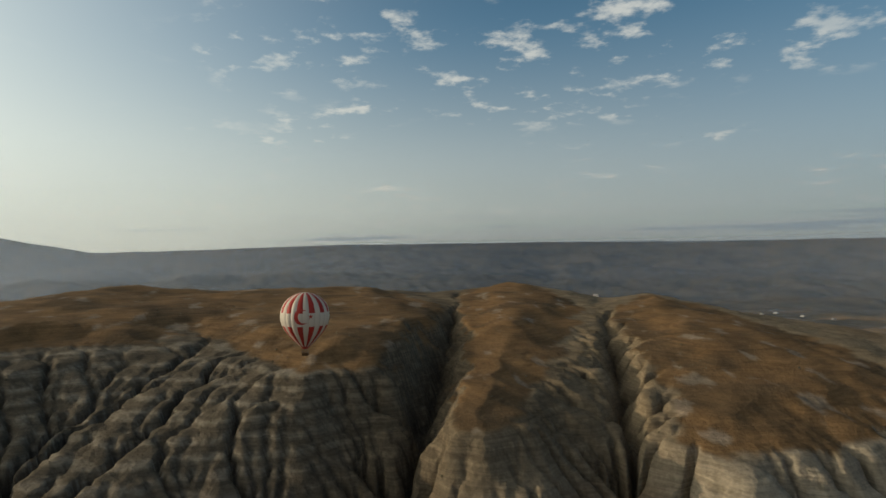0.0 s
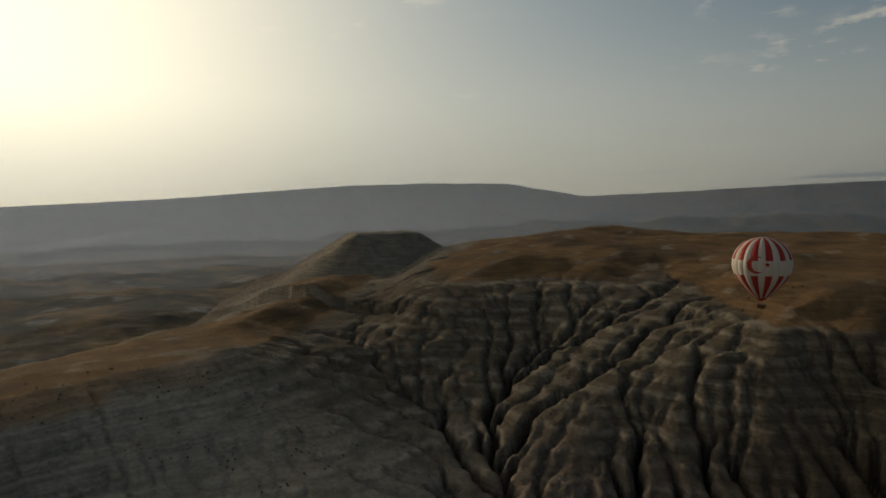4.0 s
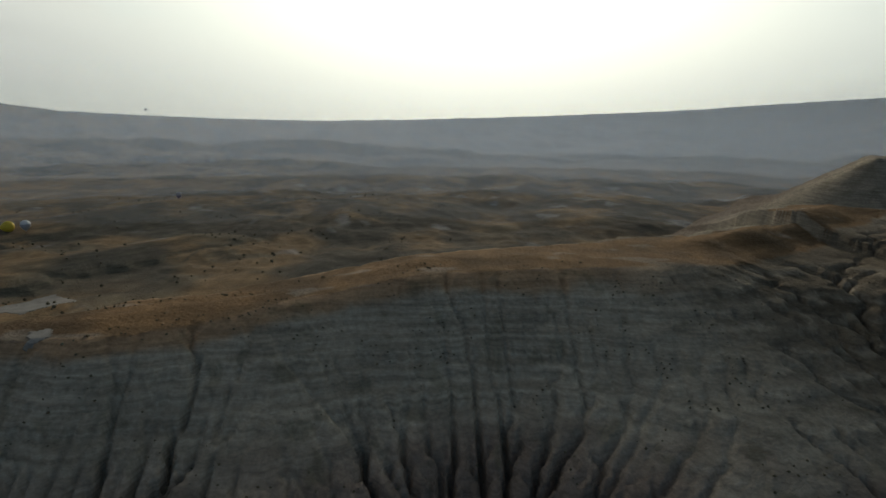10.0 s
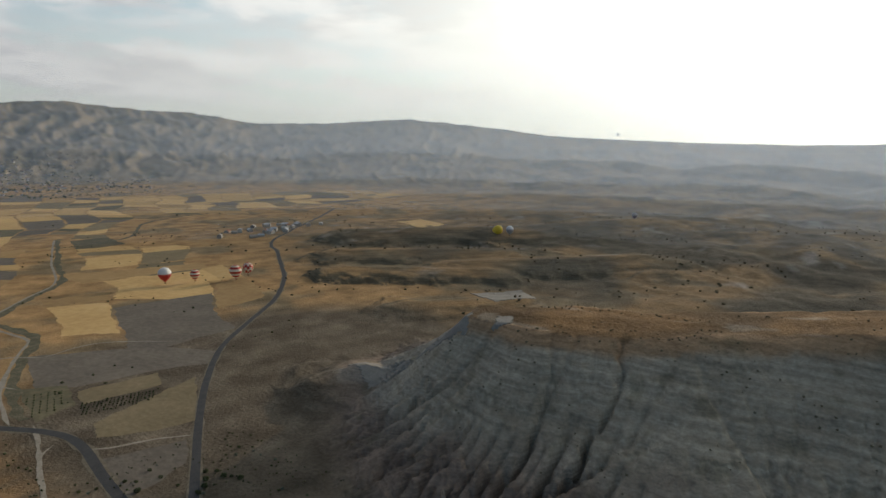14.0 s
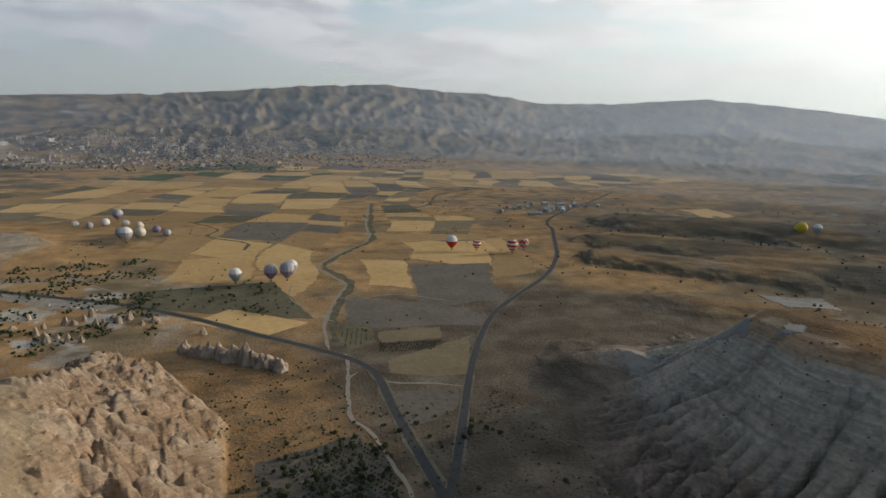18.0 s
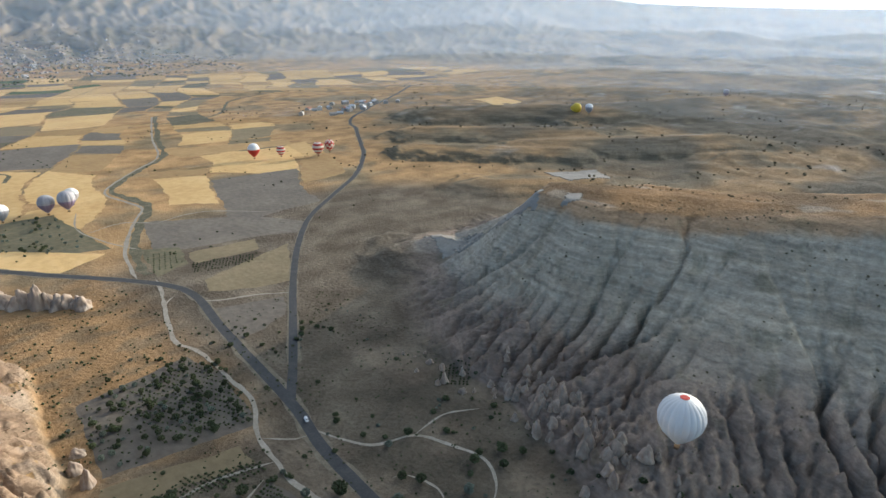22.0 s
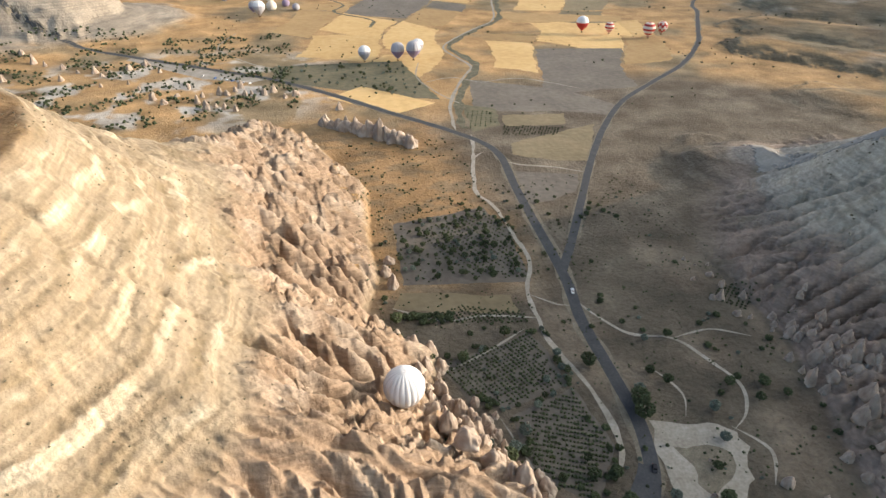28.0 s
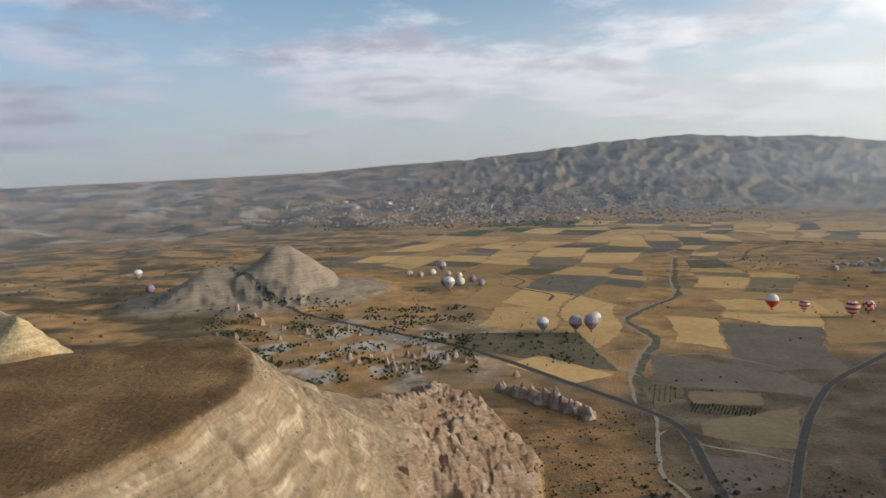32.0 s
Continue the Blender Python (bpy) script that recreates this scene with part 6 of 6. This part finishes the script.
def far_house(x, y, z, a, b, tall, turn, tile):
    c, s = math.cos(turn), math.sin(turn)
    base = len(verts)
    for dz in (-3, tall):
        for u, v in ((-a, -b), (a, -b), (a, b), (-a, b)):
            verts.append((x + u * c - v * s, y + u * s + v * c, z + dz))
    verts.extend([(x - a * c, y - a * s, z + tall + b * 0.55), (x + a * c, y + a * s, z + tall + b * 0.55)])
    for f, k in (((0, 1, 5, 4), 0), ((1, 2, 6, 5), 0), ((2, 3, 7, 6), 0), ((3, 0, 4, 7), 0), ((4, 5, 9, 8), tile), ((6, 7, 8, 9), tile), ((5, 6, 9), 0), ((7, 4, 8), 0)):
        faces.append(tuple(base + i for i in f))
        slots.append(k)


def far_block(x, y, a, b, tall, turn, roof, label):
    ob = empty("house", pose(x, y, ground(x, y), 0, 0, turn), label, "house", "houses of the town")
    part("wall", box(0, 0, tall / 2 - 1, a, b, tall + 2), PLASTER, ob)
    part("roof", box(0, 0, tall + 0.4, a + 1, b + 1, 0.8, 0.2), roof, ob)
    for i in range(3):
        w = part("window", box(-a / 3 + i * a / 3, b / 2 + 0.03, tall * 0.55, a * 0.14, 0.1, tall * 0.35), DARK, ob)
        w = part("window", box(-a / 3 + i * a / 3, -b / 2 - 0.03, tall * 0.55, a * 0.14, 0.1, tall * 0.35), DARK, ob)


cells = []
while len(cells) < 900:
    x, y = rng.gauss(20, 520), rng.gauss(-2800, 290)
    if y < -2300 and -1300 < x < 1000:
        cells.append((x, y))
zs = height(np.array([c[0] for c in cells]), np.array([c[1] for c in cells]))
for (x, y), z in zip(cells, zs):
    far_house(x, y, float(z), rng.uniform(4, 7), rng.uniform(3, 5), rng.uniform(3, 7), rng.uniform(0, 3.1), rng.choice((1, 1, 1, 0)))
for x0, y0, n, spread in ((-770, -1090, 30, 60), (520, 1750, 90, 240), (640, 1500, 40, 120), (760, 1950, 60, 200)):
    for i in range(n):
        x, y = rng.gauss(x0, spread), rng.gauss(y0, spread * 0.6)
        far_house(x, y, ground(x, y), rng.uniform(4, 8), rng.uniform(4, 6), rng.uniform(3, 7), rng.uniform(0, 3.1), rng.choice((1, 2, 0)))
me = bpy.data.meshes.new("town_houses")
me.from_pydata(verts, [], faces)
for m in (FAR_WALL, TILE, SHEET):
    me.materials.append(m)
me.polygons.foreach_set("material_index", slots)
tagged(new("town_houses", me), "small pale houses with tiled and sheet roofs, far off", "houses", kind="stuff")
for x, y, a, b, tall, roof, label in ((25, -3233, 60, 22, 14, PLASTER, "long white hall above the town"), (420, -3050, 26, 14, 12, PLASTER, "white apartment block in the far town"),
                                      (300, -2950, 22, 14, 11, PLASTER, "white apartment block in the far town"), (-60, -2960, 20, 12, 10, TILE, "tile-roofed apartment block in the far town"),
                                      (-220, -2700, 22, 12, 9, PLASTER, "white house at the edge of town"), (-130, -2330, 16, 10, 7, PLASTER, "white farm building at the field edge"),
                                      (-415, -2420, 20, 10, 7, PLASTER, "white farm building at the field edge"), (560, -2900, 24, 12, 10, PLASTER, "white apartment block in the far town"),
                                      (180, -3080, 20, 12, 11, TILE, "tile-roofed apartment block in the far town"), (-300, -2900, 20, 12, 10, PLASTER, "white apartment block in the far town"),
                                      (650, -3080, 24, 12, 10, TILE, "tile-roofed apartment block in the far town"), (-520, -2780, 18, 12, 9, PLASTER, "white apartment block in the far town")):
    far_block(x, y, a, b, tall, rng.uniform(0, 90), roof, label)
